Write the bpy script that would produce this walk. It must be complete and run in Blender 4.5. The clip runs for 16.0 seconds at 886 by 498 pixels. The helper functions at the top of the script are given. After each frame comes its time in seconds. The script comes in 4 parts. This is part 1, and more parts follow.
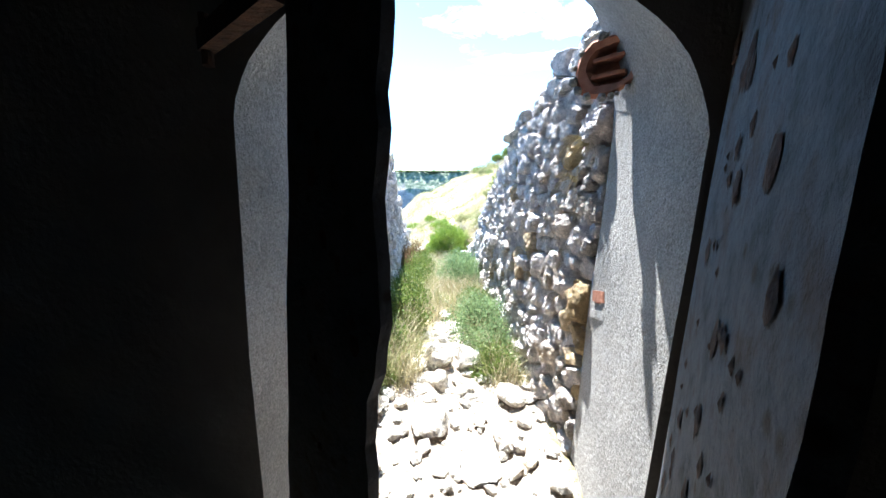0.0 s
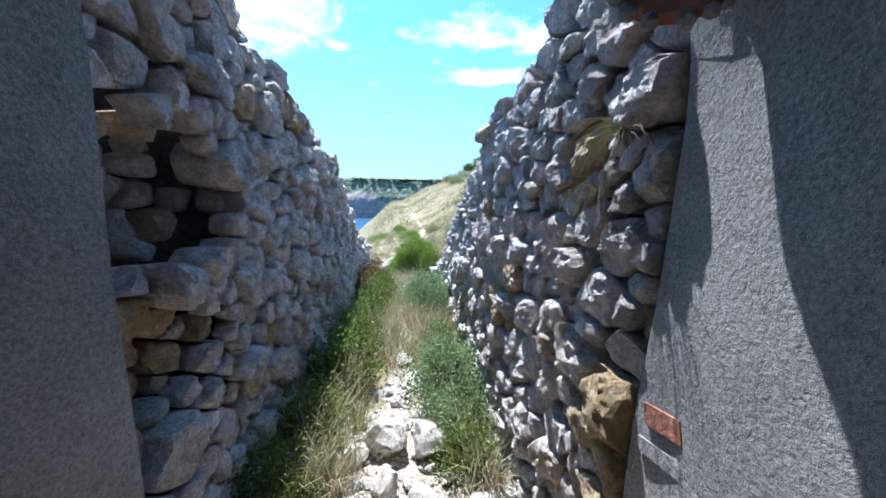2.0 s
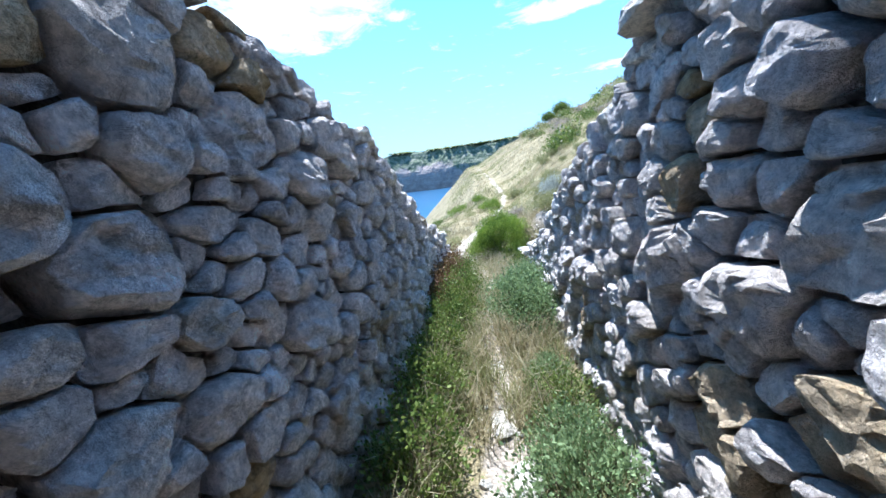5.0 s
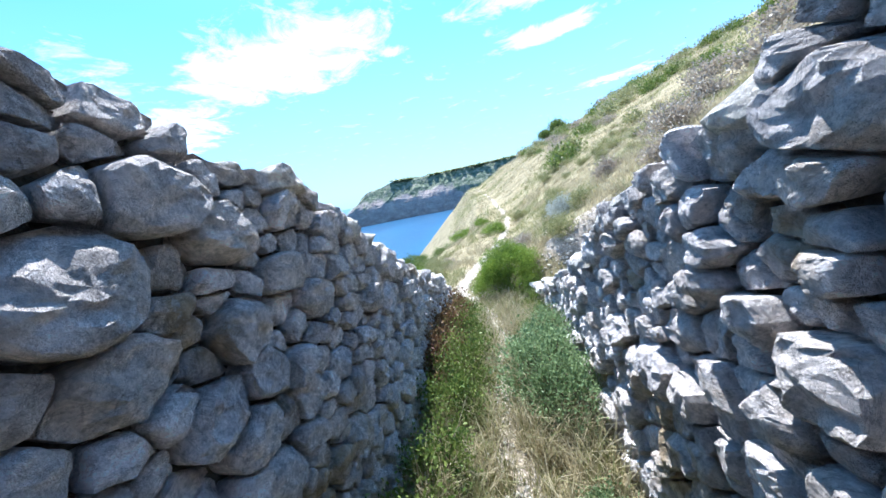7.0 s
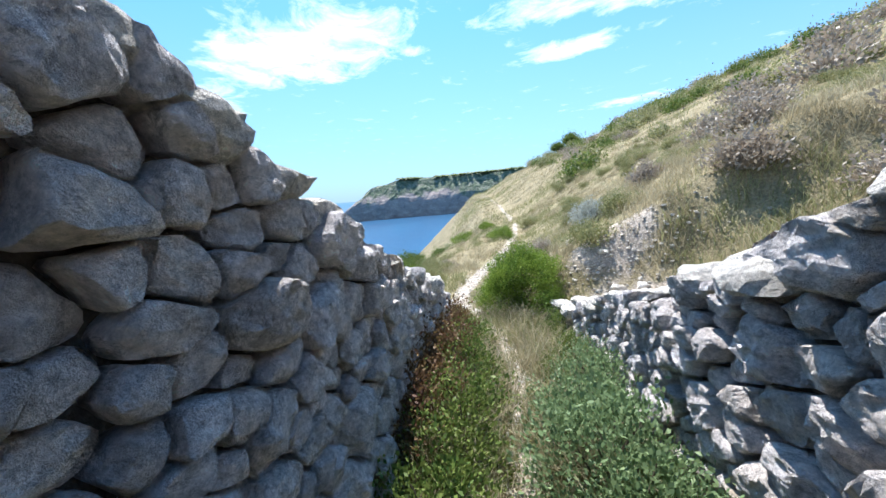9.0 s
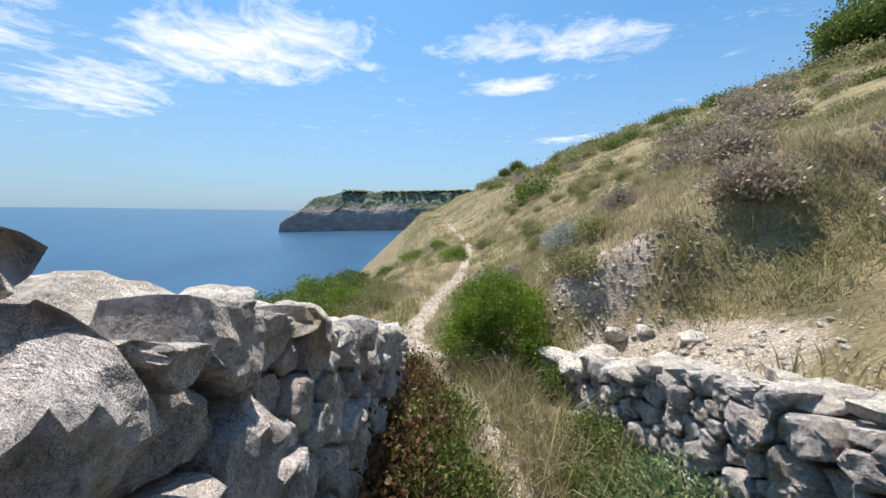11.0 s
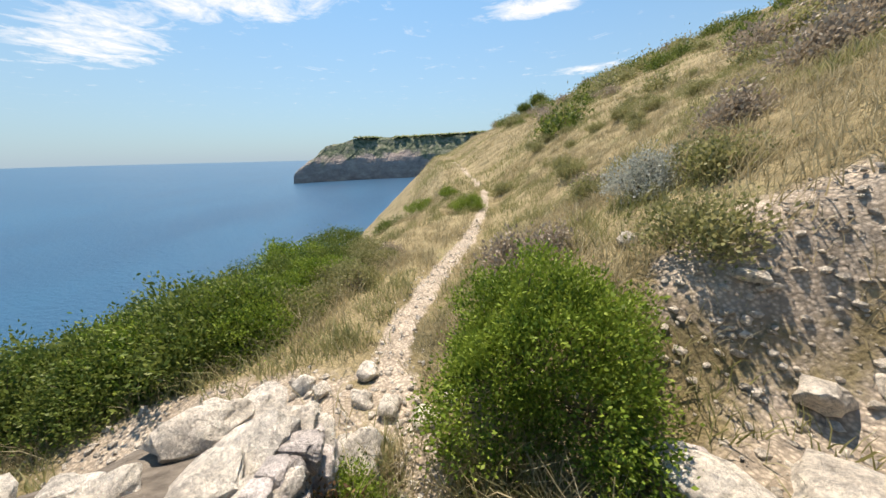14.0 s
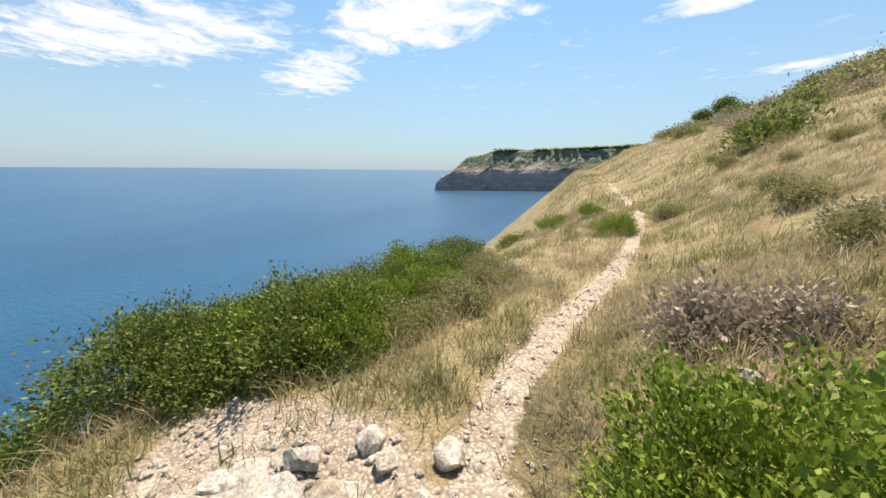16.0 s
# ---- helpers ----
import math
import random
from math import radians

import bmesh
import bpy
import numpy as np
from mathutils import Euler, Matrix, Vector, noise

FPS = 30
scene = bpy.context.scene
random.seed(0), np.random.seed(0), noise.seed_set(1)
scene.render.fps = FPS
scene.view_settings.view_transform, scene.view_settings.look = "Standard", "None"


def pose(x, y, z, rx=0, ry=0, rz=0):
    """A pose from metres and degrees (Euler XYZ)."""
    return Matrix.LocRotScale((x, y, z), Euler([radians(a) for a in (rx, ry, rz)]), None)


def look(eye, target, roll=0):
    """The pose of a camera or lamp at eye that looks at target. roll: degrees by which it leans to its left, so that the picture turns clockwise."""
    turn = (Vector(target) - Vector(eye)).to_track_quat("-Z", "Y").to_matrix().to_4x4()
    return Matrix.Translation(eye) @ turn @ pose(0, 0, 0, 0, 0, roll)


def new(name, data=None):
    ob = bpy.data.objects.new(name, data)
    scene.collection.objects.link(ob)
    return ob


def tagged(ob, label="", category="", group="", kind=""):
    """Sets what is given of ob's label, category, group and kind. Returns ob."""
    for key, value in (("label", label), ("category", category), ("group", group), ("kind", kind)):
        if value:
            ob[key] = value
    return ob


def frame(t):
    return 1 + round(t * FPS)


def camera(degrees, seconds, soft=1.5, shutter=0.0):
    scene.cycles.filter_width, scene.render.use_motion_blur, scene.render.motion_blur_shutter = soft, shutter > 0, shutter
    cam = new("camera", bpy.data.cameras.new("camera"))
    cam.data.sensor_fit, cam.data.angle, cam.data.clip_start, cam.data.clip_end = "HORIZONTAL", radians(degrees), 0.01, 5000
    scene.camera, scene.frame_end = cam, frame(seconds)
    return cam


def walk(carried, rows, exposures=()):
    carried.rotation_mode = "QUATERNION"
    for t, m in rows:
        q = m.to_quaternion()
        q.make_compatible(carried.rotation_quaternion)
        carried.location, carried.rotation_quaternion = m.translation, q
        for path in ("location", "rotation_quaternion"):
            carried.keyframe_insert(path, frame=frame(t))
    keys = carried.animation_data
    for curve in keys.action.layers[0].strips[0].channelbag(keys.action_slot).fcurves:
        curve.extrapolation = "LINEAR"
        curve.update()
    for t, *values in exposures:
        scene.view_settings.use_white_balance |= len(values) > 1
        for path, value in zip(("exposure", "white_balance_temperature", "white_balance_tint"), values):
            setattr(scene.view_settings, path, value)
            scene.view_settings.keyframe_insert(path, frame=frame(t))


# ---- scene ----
cam = camera(109.0, 16.0)
PATH = [
    (0, (0.035, 0.023, 1.546), (0.008, 1.99, 1.182), 2.1),
    (0.5, (0.056, 0.118, 1.538), (0.164, 2.074, 1.131), 0.9),
    (1, (0.042, 0.361, 1.524), (0.244, 2.309, 1.119), 3.1),
    (1.5, (0.118, 0.57, 1.525), (0.4, 2.506, 1.107), 3.1),
    (2, (0.161, 0.813, 1.586), (0.304, 2.784, 1.282), 2.7),
    (2.5, (0.156, 0.989, 1.562), (0.249, 2.957, 1.219), 1.7),
    (3, (0.1, 1.25, 1.513), (0.126, 3.212, 1.122), -2.2),
    (3.5, (0.135, 1.487, 1.561), (0.183, 3.434, 1.109), -2.4),
    (4, (0.178, 1.708, 1.61), (0.004, 3.657, 1.199), -3.8),
    (4.2, (0.173, 1.759, 1.633), (-0.051, 3.702, 1.217), -4.8),
    (6.3, (0.031, 2.582, 1.796), (-0.582, 4.385, 1.186), -8.3),
    (6.5, (0.045, 2.676, 1.828), (-0.582, 4.491, 1.271), -8.9),
    (7, (0.104, 2.85, 1.766), (-0.296, 4.776, 1.403), -10.1),
    (7.5, (-0.031, 3.063, 1.656), (-0.403, 5.002, 1.335), -5.4),
    (8, (-0.12, 3.287, 1.582), (-0.567, 5.199, 1.201), -5.2),
    (8.5, (-0.215, 3.725, 1.5), (-0.637, 5.649, 1.158), -2.3),
    (9, (-0.161, 3.903, 1.477), (-0.553, 5.834, 1.132), -3.8),
    (9.2, (-0.109, 4.031, 1.455), (-0.358, 5.995, 1.17), -1.5),
    (11.3, (-0.513, 5.230, 1.354), (-0.546, 7.215, 1.109), 0.4),
    (11.5, (-0.505, 5.418, 1.347), (-0.556, 7.397, 1.061), -0.8),
    (12, (-0.45, 5.718, 1.352), (-0.557, 7.668, 0.922), -3.0),
    (12.5, (-0.396, 6.038, 1.308), (-0.346, 8.008, 0.966), -2.7),
    (13, (-0.372, 6.309, 1.307), (-0.299, 8.260, 0.877), -2.2),
    (13.5, (-0.362, 6.661, 1.205), (-0.502, 8.621, 0.835), -4.0),
    (14, (-0.371, 6.925, 1.192), (-0.519, 8.835, 0.62), -1.4),
    (14.5, (-0.317, 7.174, 1.199), (-0.558, 9.116, 0.785), -2.4),
    (15, (-0.267, 7.340, 1.176), (-0.244, 9.289, 0.728), -3.1),
    (15.5, (-0.405, 7.570, 1.148), (-0.67, 9.484, 0.631), 0.6),
    (16, (-0.537, 7.678, 1.095), (-1.43, 9.397, 0.597), 0.6),
]
EXPOSURES = [(0.0, 2.6, 5700, 10), (0.5, 2.1, 5600, 10), (1.0, 1.65, 5500, 11), (1.5, 1.45, 5400, 12), (2.5, 1.4, 5300, 12), (4.0, 1.45, 5300, 12), (7.0, 1.5, 5400, 12), (9.0, 1.1, 5800, 13), (11.5, 0.45, 6700, 14), (16.0, 0.7, 7700, 17)]
walk(cam, [(t, look(eye, target, roll)) for t, eye, target, roll in PATH], EXPOSURES)
SKY, SUN_POWER = 0.115, 5.0
# clouds on the sheet overhead: centre, half sizes, turn, strength
CLOUDS = [(0.48, 2.72, 0.5, 0.24, -0.35, 0.9), (0.6, 2.05, 0.85, 0.32, -0.1, 0.75), (-1.35, 2.15, 1.05, 0.65, -0.3, 0.9), (-0.61, 2.34, 0.16, 0.14, 0, 0.55),
          (-3.2, 2.9, 1.5, 0.6, -0.5, 0.75), (-3.6, 1.4, 1.9, 0.8, 0.2, 0.8), (1.6, 4.6, 1.0, 0.35, -0.3, 0.5), (2.5, 0.5, 1.2, 0.8, 0.2, 0.6), (0.3, -2.0, 1.8, 1.0, 0.4, 0.6)]

# ---- light: sky, sun, exposure ----
SUN = Vector((-0.13, 0.42, 0.89)).normalized()
world = bpy.data.worlds.new("world")
scene.world = world
world.use_nodes = True
wn, wl = world.node_tree.nodes, world.node_tree.links
wn.clear()


def wnode(kind, **values):
    n = wn.new(kind)
    for k, v in values.items():
        n.inputs[k].default_value = v
    return n


sky = wn.new("ShaderNodeTexSky")
sky.sky_type, sky.sun_disc = "NISHITA", False
sky.sun_elevation = math.asin(SUN.z)
sky.sun_rotation = math.atan2(SUN.x, SUN.y)
sky.altitude, sky.air_density, sky.dust_density, sky.ozone_density = 40, 1.0, 0.5, 1.2
geo = wn.new("ShaderNodeTexCoord")
sep = wn.new("ShaderNodeSeparateXYZ")
wl.new(geo.outputs["Generated"], sep.inputs[0])


def wmath(op, a, b=None, clamp=False):
    n = wn.new("ShaderNodeMath")
    n.operation, n.use_clamp = op, clamp
    for i, v in enumerate((a, b)):
        if v is None:
            continue
        if isinstance(v, (int, float)):
            n.inputs[i].default_value = v
        else:
            wl.new(v, n.inputs[i])
    return n.outputs[0]


# cloud layer: the direction is carried up to a flat sheet of thin cumulus
height = wmath("MAXIMUM", sep.outputs[2], 0.03)
u = wmath("DIVIDE", sep.outputs[0], height)
v = wmath("DIVIDE", sep.outputs[1], height)
flat = wn.new("ShaderNodeCombineXYZ")
wl.new(u, flat.inputs[0]), wl.new(v, flat.inputs[1])
fine = wnode("ShaderNodeTexNoise", Scale=3.2, Detail=10.0, Roughness=0.68, Distortion=0.5)
wl.new(flat.outputs[0], fine.inputs["Vector"])
mask = None
for cu, cv, ru, rv, turn, gain in CLOUDS:
    du, dv = wmath("SUBTRACT", u, cu), wmath("SUBTRACT", v, cv)
    c, s = math.cos(turn), math.sin(turn)
    a = wmath("ADD", wmath("MULTIPLY", du, c / ru), wmath("MULTIPLY", dv, s / ru))
    b = wmath("ADD", wmath("MULTIPLY", du, -s / rv), wmath("MULTIPLY", dv, c / rv))
    d = wmath("ADD", wmath("MULTIPLY", a, a), wmath("MULTIPLY", b, b))
    m = wmath("MULTIPLY", wmath("SUBTRACT", 1.0, wmath("MINIMUM", d, 1.0)), gain)
    mask = m if mask is None else wmath("MAXIMUM", mask, m)
dense = wmath("ADD", wmath("MULTIPLY", wmath("SUBTRACT", fine.outputs["Fac"], 0.5), 2.6), wmath("SUBTRACT", mask, 0.25))
dense = wmath("MULTIPLY", dense, 1.25, True)
dense = wmath("MULTIPLY", dense, wmath("MULTIPLY", wmath("SUBTRACT", sep.outputs[2], 0.06), 9.0, True))
haze = wmath("MULTIPLY", wmath("SUBTRACT", 0.45, sep.outputs[2]), 1.9, True)
mix0 = wn.new("ShaderNodeMixRGB")
mix0.inputs[2].default_value = (2.25, 3.1, 4.15, 1)
clear = wn.new("ShaderNodeMixRGB")
clear.blend_type = "MULTIPLY"
clear.inputs[0].default_value, clear.inputs[2].default_value = 1.0, (0.55, 0.92, 1.05, 1)
wl.new(sky.outputs[0], clear.inputs[1])
wl.new(haze, mix0.inputs[0]), wl.new(clear.outputs[0], mix0.inputs[1])
mix1 = wn.new("ShaderNodeMixRGB")
mix1.inputs[2].default_value = (6.4, 6.8, 7.1, 1)
wl.new(dense, mix1.inputs[0]), wl.new(mix0.outputs[0], mix1.inputs[1])
back = wnode("ShaderNodeBackground", Strength=SKY)
wl.new(mix1.outputs[0], back.inputs[0])
wl.new(back.outputs[0], wn.new("ShaderNodeOutputWorld").inputs[0])
sun = new("sun", bpy.data.lights.new("sun", "SUN"))
sun.data.energy, sun.data.angle, sun.data.color = SUN_POWER, radians(0.53), (1.0, 0.95, 0.86)
sun.matrix_world = look((0, 0, 30), Vector((0, 0, 30)) - SUN)


# ---- materials ----
class Mat:
    """A procedural material: a small chain of noises feeding one Principled shader."""

    def __init__(self, name, rough=0.9, metal=0.0):
        self.m = bpy.data.materials.new(name)
        self.m.use_nodes = True
        self.n, self.l = self.m.node_tree.nodes, self.m.node_tree.links
        self.p = self.n["Principled BSDF"]
        self.p.inputs["Roughness"].default_value, self.p.inputs["Metallic"].default_value = rough, metal
        self.p.inputs["Specular IOR Level"].default_value = 0.25
        self.pos = self.n.new("ShaderNodeNewGeometry").outputs["Position"]

    def noise(self, scale, detail=4.0, rough=0.55, stretch=None, distort=0.0):
        n = self.n.new("ShaderNodeTexNoise")
        n.inputs["Scale"].default_value, n.inputs["Detail"].default_value = scale, detail
        n.inputs["Roughness"].default_value, n.inputs["Distortion"].default_value = rough, distort
        source = self.pos
        if stretch:
            k = self.n.new("ShaderNodeVectorMath")
            k.operation = "MULTIPLY"
            k.inputs[1].default_value = stretch
            self.l.new(source, k.inputs[0])
            source = k.outputs[0]
        self.l.new(source, n.inputs["Vector"])
        return n.outputs["Fac"]

    def cells(self, scale, feature="F1"):
        n = self.n.new("ShaderNodeTexVoronoi")
        n.feature = feature
        n.inputs["Scale"].default_value = scale
        self.l.new(self.pos, n.inputs["Vector"])
        return n.outputs["Distance"]

    def attr(self, name):
        n = self.n.new("ShaderNodeAttribute")
        n.attribute_name = name
        return n.outputs["Fac"]

    def island(self):
        return self.n.new("ShaderNodeNewGeometry").outputs["Random Per Island"]

    def ob_random(self):
        return self.n.new("ShaderNodeObjectInfo").outputs["Random"]

    def ramp(self, fac, *stops):
        r = self.n.new("ShaderNodeValToRGB")
        e = r.color_ramp.elements
        while len(e) < len(stops):
            e.new(0.5)
        for k, (at, col) in zip(e, stops):
            k.position, k.color = at, (*col, 1) if len(col) == 3 else col
        self.l.new(fac, r.inputs[0])
        return r.outputs[0]

    def mix(self, fac, a, b, kind="MIX"):
        n = self.n.new("ShaderNodeMixRGB")
        n.blend_type = kind
        for i, x in enumerate((fac, a, b)):
            if isinstance(x, (int, float)):
                n.inputs[i].default_value = x
            elif isinstance(x, tuple):
                n.inputs[i].default_value = (*x, 1)
            else:
                self.l.new(x, n.inputs[i])
        return n.outputs[0]

    def maths(self, op, a, b, clamp=False):
        n = self.n.new("ShaderNodeMath")
        n.operation, n.use_clamp = op, clamp
        for i, x in enumerate((a, b)):
            if isinstance(x, (int, float)):
                n.inputs[i].default_value = x
            else:
                self.l.new(x, n.inputs[i])
        return n.outputs[0]

    def colour(self, c):
        self.l.new(c, self.p.inputs["Base Color"])
        return self

    def bump(self, h, strength, distance):
        b = self.n.new("ShaderNodeBump")
        b.inputs["Strength"].default_value, b.inputs["Distance"].default_value = strength, distance
        self.l.new(h, b.inputs["Height"])
        old = self.p.inputs["Normal"].links
        if old:
            self.l.new(old[0].from_socket, b.inputs["Normal"])
        self.l.new(b.outputs[0], self.p.inputs["Normal"])
        return self


def grey(v):
    return (v, v, v)


def stone_material(name, base, warm, ochre_amount):
    m = Mat(name, 0.92)
    tone = m.ramp(m.noise(5, 6, 0.65), (0.3, [c * 0.62 for c in base]), (0.5, base), (0.72, [min(1, c * 1.35) for c in base]))
    tone = m.mix(1.0, tone, m.ramp(m.island(), (0.0, grey(0.76)), (0.5, grey(1.02)), (1.0, grey(1.18))), "MULTIPLY")
    each = m.mix(m.ob_random(), tone, warm, "MIX")
    tone = m.mix(0.45, tone, each)
    grain = m.ramp(m.noise(60, 5, 0.7), (0.3, grey(0.74)), (0.7, grey(1.28)))
    tone = m.mix(1.0, tone, grain, "MULTIPLY")
    ochre = m.ramp(m.noise(2.1, 5, 0.6, distort=0.6), (0.62 - ochre_amount, grey(0)), (0.74 - ochre_amount, grey(0.75)))
    tone = m.mix(ochre, tone, (0.42, 0.29, 0.13))
    pits = m.ramp(m.cells(26), (0.0, grey(0.45)), (0.16, grey(1.0)))
    tone = m.mix(m.ramp(m.noise(3.5, 3), (0.45, grey(0)), (0.6, grey(1.0))), tone, m.mix(1.0, tone, pits, "MULTIPLY"))
    patch = m.ramp(m.noise(19, 6, 0.75, distort=0.4), (0.36, grey(0.6)), (0.5, grey(1.03)), (0.66, grey(1.3)))
    tone = m.mix(0.8, tone, patch, "MULTIPLY")
    lichen = m.ramp(m.noise(17, 4, 0.6), (0.63, grey(0)), (0.7, grey(0.55)))
    tone = m.mix(lichen, tone, (0.62, 0.60, 0.56))
    crack = m.ramp(m.noise(4.5, 8, 0.7, distort=1.2), (0.487, grey(1.0)), (0.5, grey(0.5)), (0.513, grey(1.0)))
    tone = m.mix(0.75, tone, crack, "MULTIPLY")
    m.colour(tone)
    m.bump(m.noise(7, 10, 0.76), 1.0, 0.12)
    m.bump(m.cells(15, "F1"), 0.55, 0.03)
    m.bump(m.noise(40, 5, 0.75), 0.9, 0.013)
    return m.m


WALL_STONE = stone_material("wall_stone", (0.74, 0.675, 0.64), (0.68, 0.57, 0.45), 0.045)
OCHRE_STONE = stone_material("ochre_stone", (0.60, 0.48, 0.33), (0.52, 0.38, 0.21), 0.16)
PALE_STONE = stone_material("pale_stone", (0.76, 0.70, 0.61), (0.70, 0.60, 0.48), 0.02)

# dark base colour deepens the shade seen in gaps between wall stones
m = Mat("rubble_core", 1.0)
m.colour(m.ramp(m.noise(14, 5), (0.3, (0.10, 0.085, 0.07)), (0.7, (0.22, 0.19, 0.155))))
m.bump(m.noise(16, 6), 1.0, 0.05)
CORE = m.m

m = Mat("cement_render", 0.95)
tone = m.ramp(m.noise(2.2, 6, 0.6), (0.3, (0.28, 0.27, 0.25)), (0.7, (0.43, 0.41, 0.38)))
tone = m.mix(1.0, tone, m.ramp(m.noise(120, 3, 0.7), (0.3, grey(0.6)), (0.7, grey(1.3))), "MULTIPLY")
tone = m.mix(m.ramp(m.noise(1.3, 6, 0.7, (3, 3, 0.5)), (0.55, grey(0)), (0.72, grey(0.5))), tone, (0.20, 0.185, 0.165))
m.colour(tone)
m.bump(m.noise(48, 5, 0.75), 1.0, 0.022)
m.bump(m.noise(11, 4), 0.5, 0.03)
RENDER = m.m

# plaster coloured dark to stand in for the unlit room's shade
m = Mat("shaded_room_plaster", 0.95)
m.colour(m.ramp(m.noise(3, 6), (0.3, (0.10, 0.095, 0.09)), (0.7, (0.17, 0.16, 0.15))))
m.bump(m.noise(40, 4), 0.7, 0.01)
SHADED_PLASTER = m.m

m = Mat("terracotta", 0.9)
m.colour(m.ramp(m.noise(22, 5), (0.3, (0.28, 0.11, 0.065)), (0.75, (0.46, 0.22, 0.14))))
m.bump(m.noise(60, 4), 0.7, 0.006)
CLAY = m.m

m = Mat("corroded_steel", 0.75, 0.25)
flake = m.ramp(m.noise(7, 7, 0.7), (0.36, (0.03, 0.031, 0.034)), (0.52, (0.075, 0.08, 0.09)), (0.68, (0.05, 0.03, 0.024)))
m.colour(m.mix(m.ramp(m.cells(13), (0.08, grey(1.0)), (0.2, grey(0))), flake, (0.035, 0.022, 0.018)))
m.bump(m.noise(30, 6, 0.7), 0.9, 0.012)
STEEL = m.m

m = Mat("rust_and_shade", 0.95)
m.colour(m.ramp(m.noise(30, 5), (0.3, (0.02, 0.014, 0.012)), (0.7, (0.07, 0.035, 0.022))))
m.bump(m.noise(40, 5), 1.0, 0.01)
RUST_AND_SHADE = m.m

m = Mat("ground", 1.0)
soil = m.ramp(m.noise(1.1, 7, 0.68), (0.32, (0.12, 0.105, 0.055)), (0.46, (0.24, 0.195, 0.105)), (0.58, (0.34, 0.28, 0.16)), (0.70, (0.16, 0.165, 0.07)))
soil = m.mix(1.0, soil, m.ramp(m.noise(34, 5, 0.7), (0.3, grey(0.55)), (0.7, grey(1.35))), "MULTIPLY")
gravel = m.ramp(m.noise(3.2, 6, 0.7), (0.3, (0.42, 0.345, 0.26)), (0.65, (0.66, 0.56, 0.45)))
gravel = m.mix(1.0, gravel, m.ramp(m.cells(42), (0.1, grey(1.25)), (0.6, grey(0.6))), "MULTIPLY")
edge = m.maths("ADD", m.attr("trodden"), m.maths("MULTIPLY", m.maths("SUBTRACT", m.noise(5, 5, 0.7), 0.5), 1.1))
m.colour(m.mix(m.ramp(edge, (0.38, grey(0)), (0.6, grey(1.0))), soil, gravel))
m.bump(m.noise(9, 8, 0.7), 0.9, 0.06)
m.bump(m.cells(42), 0.5, 0.012)
GROUND = m.m

m = Mat("sea_water", 0.3)
m.p.inputs["Specular IOR Level"].default_value = 0.35
m.colour(m.ramp(m.noise(0.02, 5, 0.6, (1, 0.3, 1)), (0.35, (0.005, 0.060, 0.135)), (0.65, (0.008, 0.082, 0.17))))
m.bump(m.noise(0.35, 6, 0.65, (1, 1.6, 1)), 0.7, 0.8)
WATER = m.m

m = Mat("hazed_headland_rock", 1.0)
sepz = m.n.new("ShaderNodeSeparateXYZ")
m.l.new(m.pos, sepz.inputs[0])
# rock and woods colours paled to stand in for distance haze
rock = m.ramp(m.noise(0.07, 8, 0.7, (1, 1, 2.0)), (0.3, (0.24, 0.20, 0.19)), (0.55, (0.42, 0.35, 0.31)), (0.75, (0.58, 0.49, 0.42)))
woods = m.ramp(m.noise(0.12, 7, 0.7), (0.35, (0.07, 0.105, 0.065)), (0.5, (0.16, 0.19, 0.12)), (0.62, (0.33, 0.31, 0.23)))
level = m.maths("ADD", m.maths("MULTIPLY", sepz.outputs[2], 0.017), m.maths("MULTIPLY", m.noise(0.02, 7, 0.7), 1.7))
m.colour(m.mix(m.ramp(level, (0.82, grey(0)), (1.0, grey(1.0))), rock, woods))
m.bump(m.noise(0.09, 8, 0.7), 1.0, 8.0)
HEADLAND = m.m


def leaf_material(name, dark, mid, light, through_light=0.3):
    m = Mat(name, 0.55)
    col = m.ramp(m.island(), (0.0, dark), (0.5, mid), (1.0, light))
    col = m.mix(m.ramp(m.noise(4, 3), (0.35, grey(0.0)), (0.65, grey(0.55))), col, light)
    m.colour(col)
    t = m.n.new("ShaderNodeBsdfTranslucent")
    m.l.new(col, t.inputs[0])
    s = m.n.new("ShaderNodeMixShader")
    s.inputs[0].default_value = through_light
    m.l.new(m.p.outputs[0], s.inputs[1]), m.l.new(t.outputs[0], s.inputs[2])
    m.l.new(s.outputs[0], m.n["Material Output"].inputs[0])
    return m.m


LEAF_BRIGHT = leaf_material("bright_leaf", (0.035, 0.08, 0.010), (0.12, 0.205, 0.022), (0.29, 0.37, 0.06))
LEAF_DARK = leaf_material("dark_leaf", (0.04, 0.08, 0.016), (0.095, 0.155, 0.03), (0.22, 0.26, 0.065))
LEAF_GREY = leaf_material("grey_leaf", (0.07, 0.12, 0.05), (0.15, 0.22, 0.09), (0.28, 0.36, 0.17), 0.4)
LEAF_SILVER = leaf_material("silver_leaf", (0.22, 0.24, 0.20), (0.38, 0.40, 0.34), (0.55, 0.56, 0.50))
LEAF_RED = leaf_material("withered_leaf", (0.07, 0.032, 0.022), (0.14, 0.07, 0.045), (0.22, 0.15, 0.06))
TWIG = leaf_material("dry_twig", (0.22, 0.175, 0.13), (0.32, 0.265, 0.205), (0.46, 0.39, 0.30), 0.25)
BARK = leaf_material("bark", (0.05, 0.04, 0.03), (0.09, 0.07, 0.05), (0.12, 0.10, 0.07), 0.0)
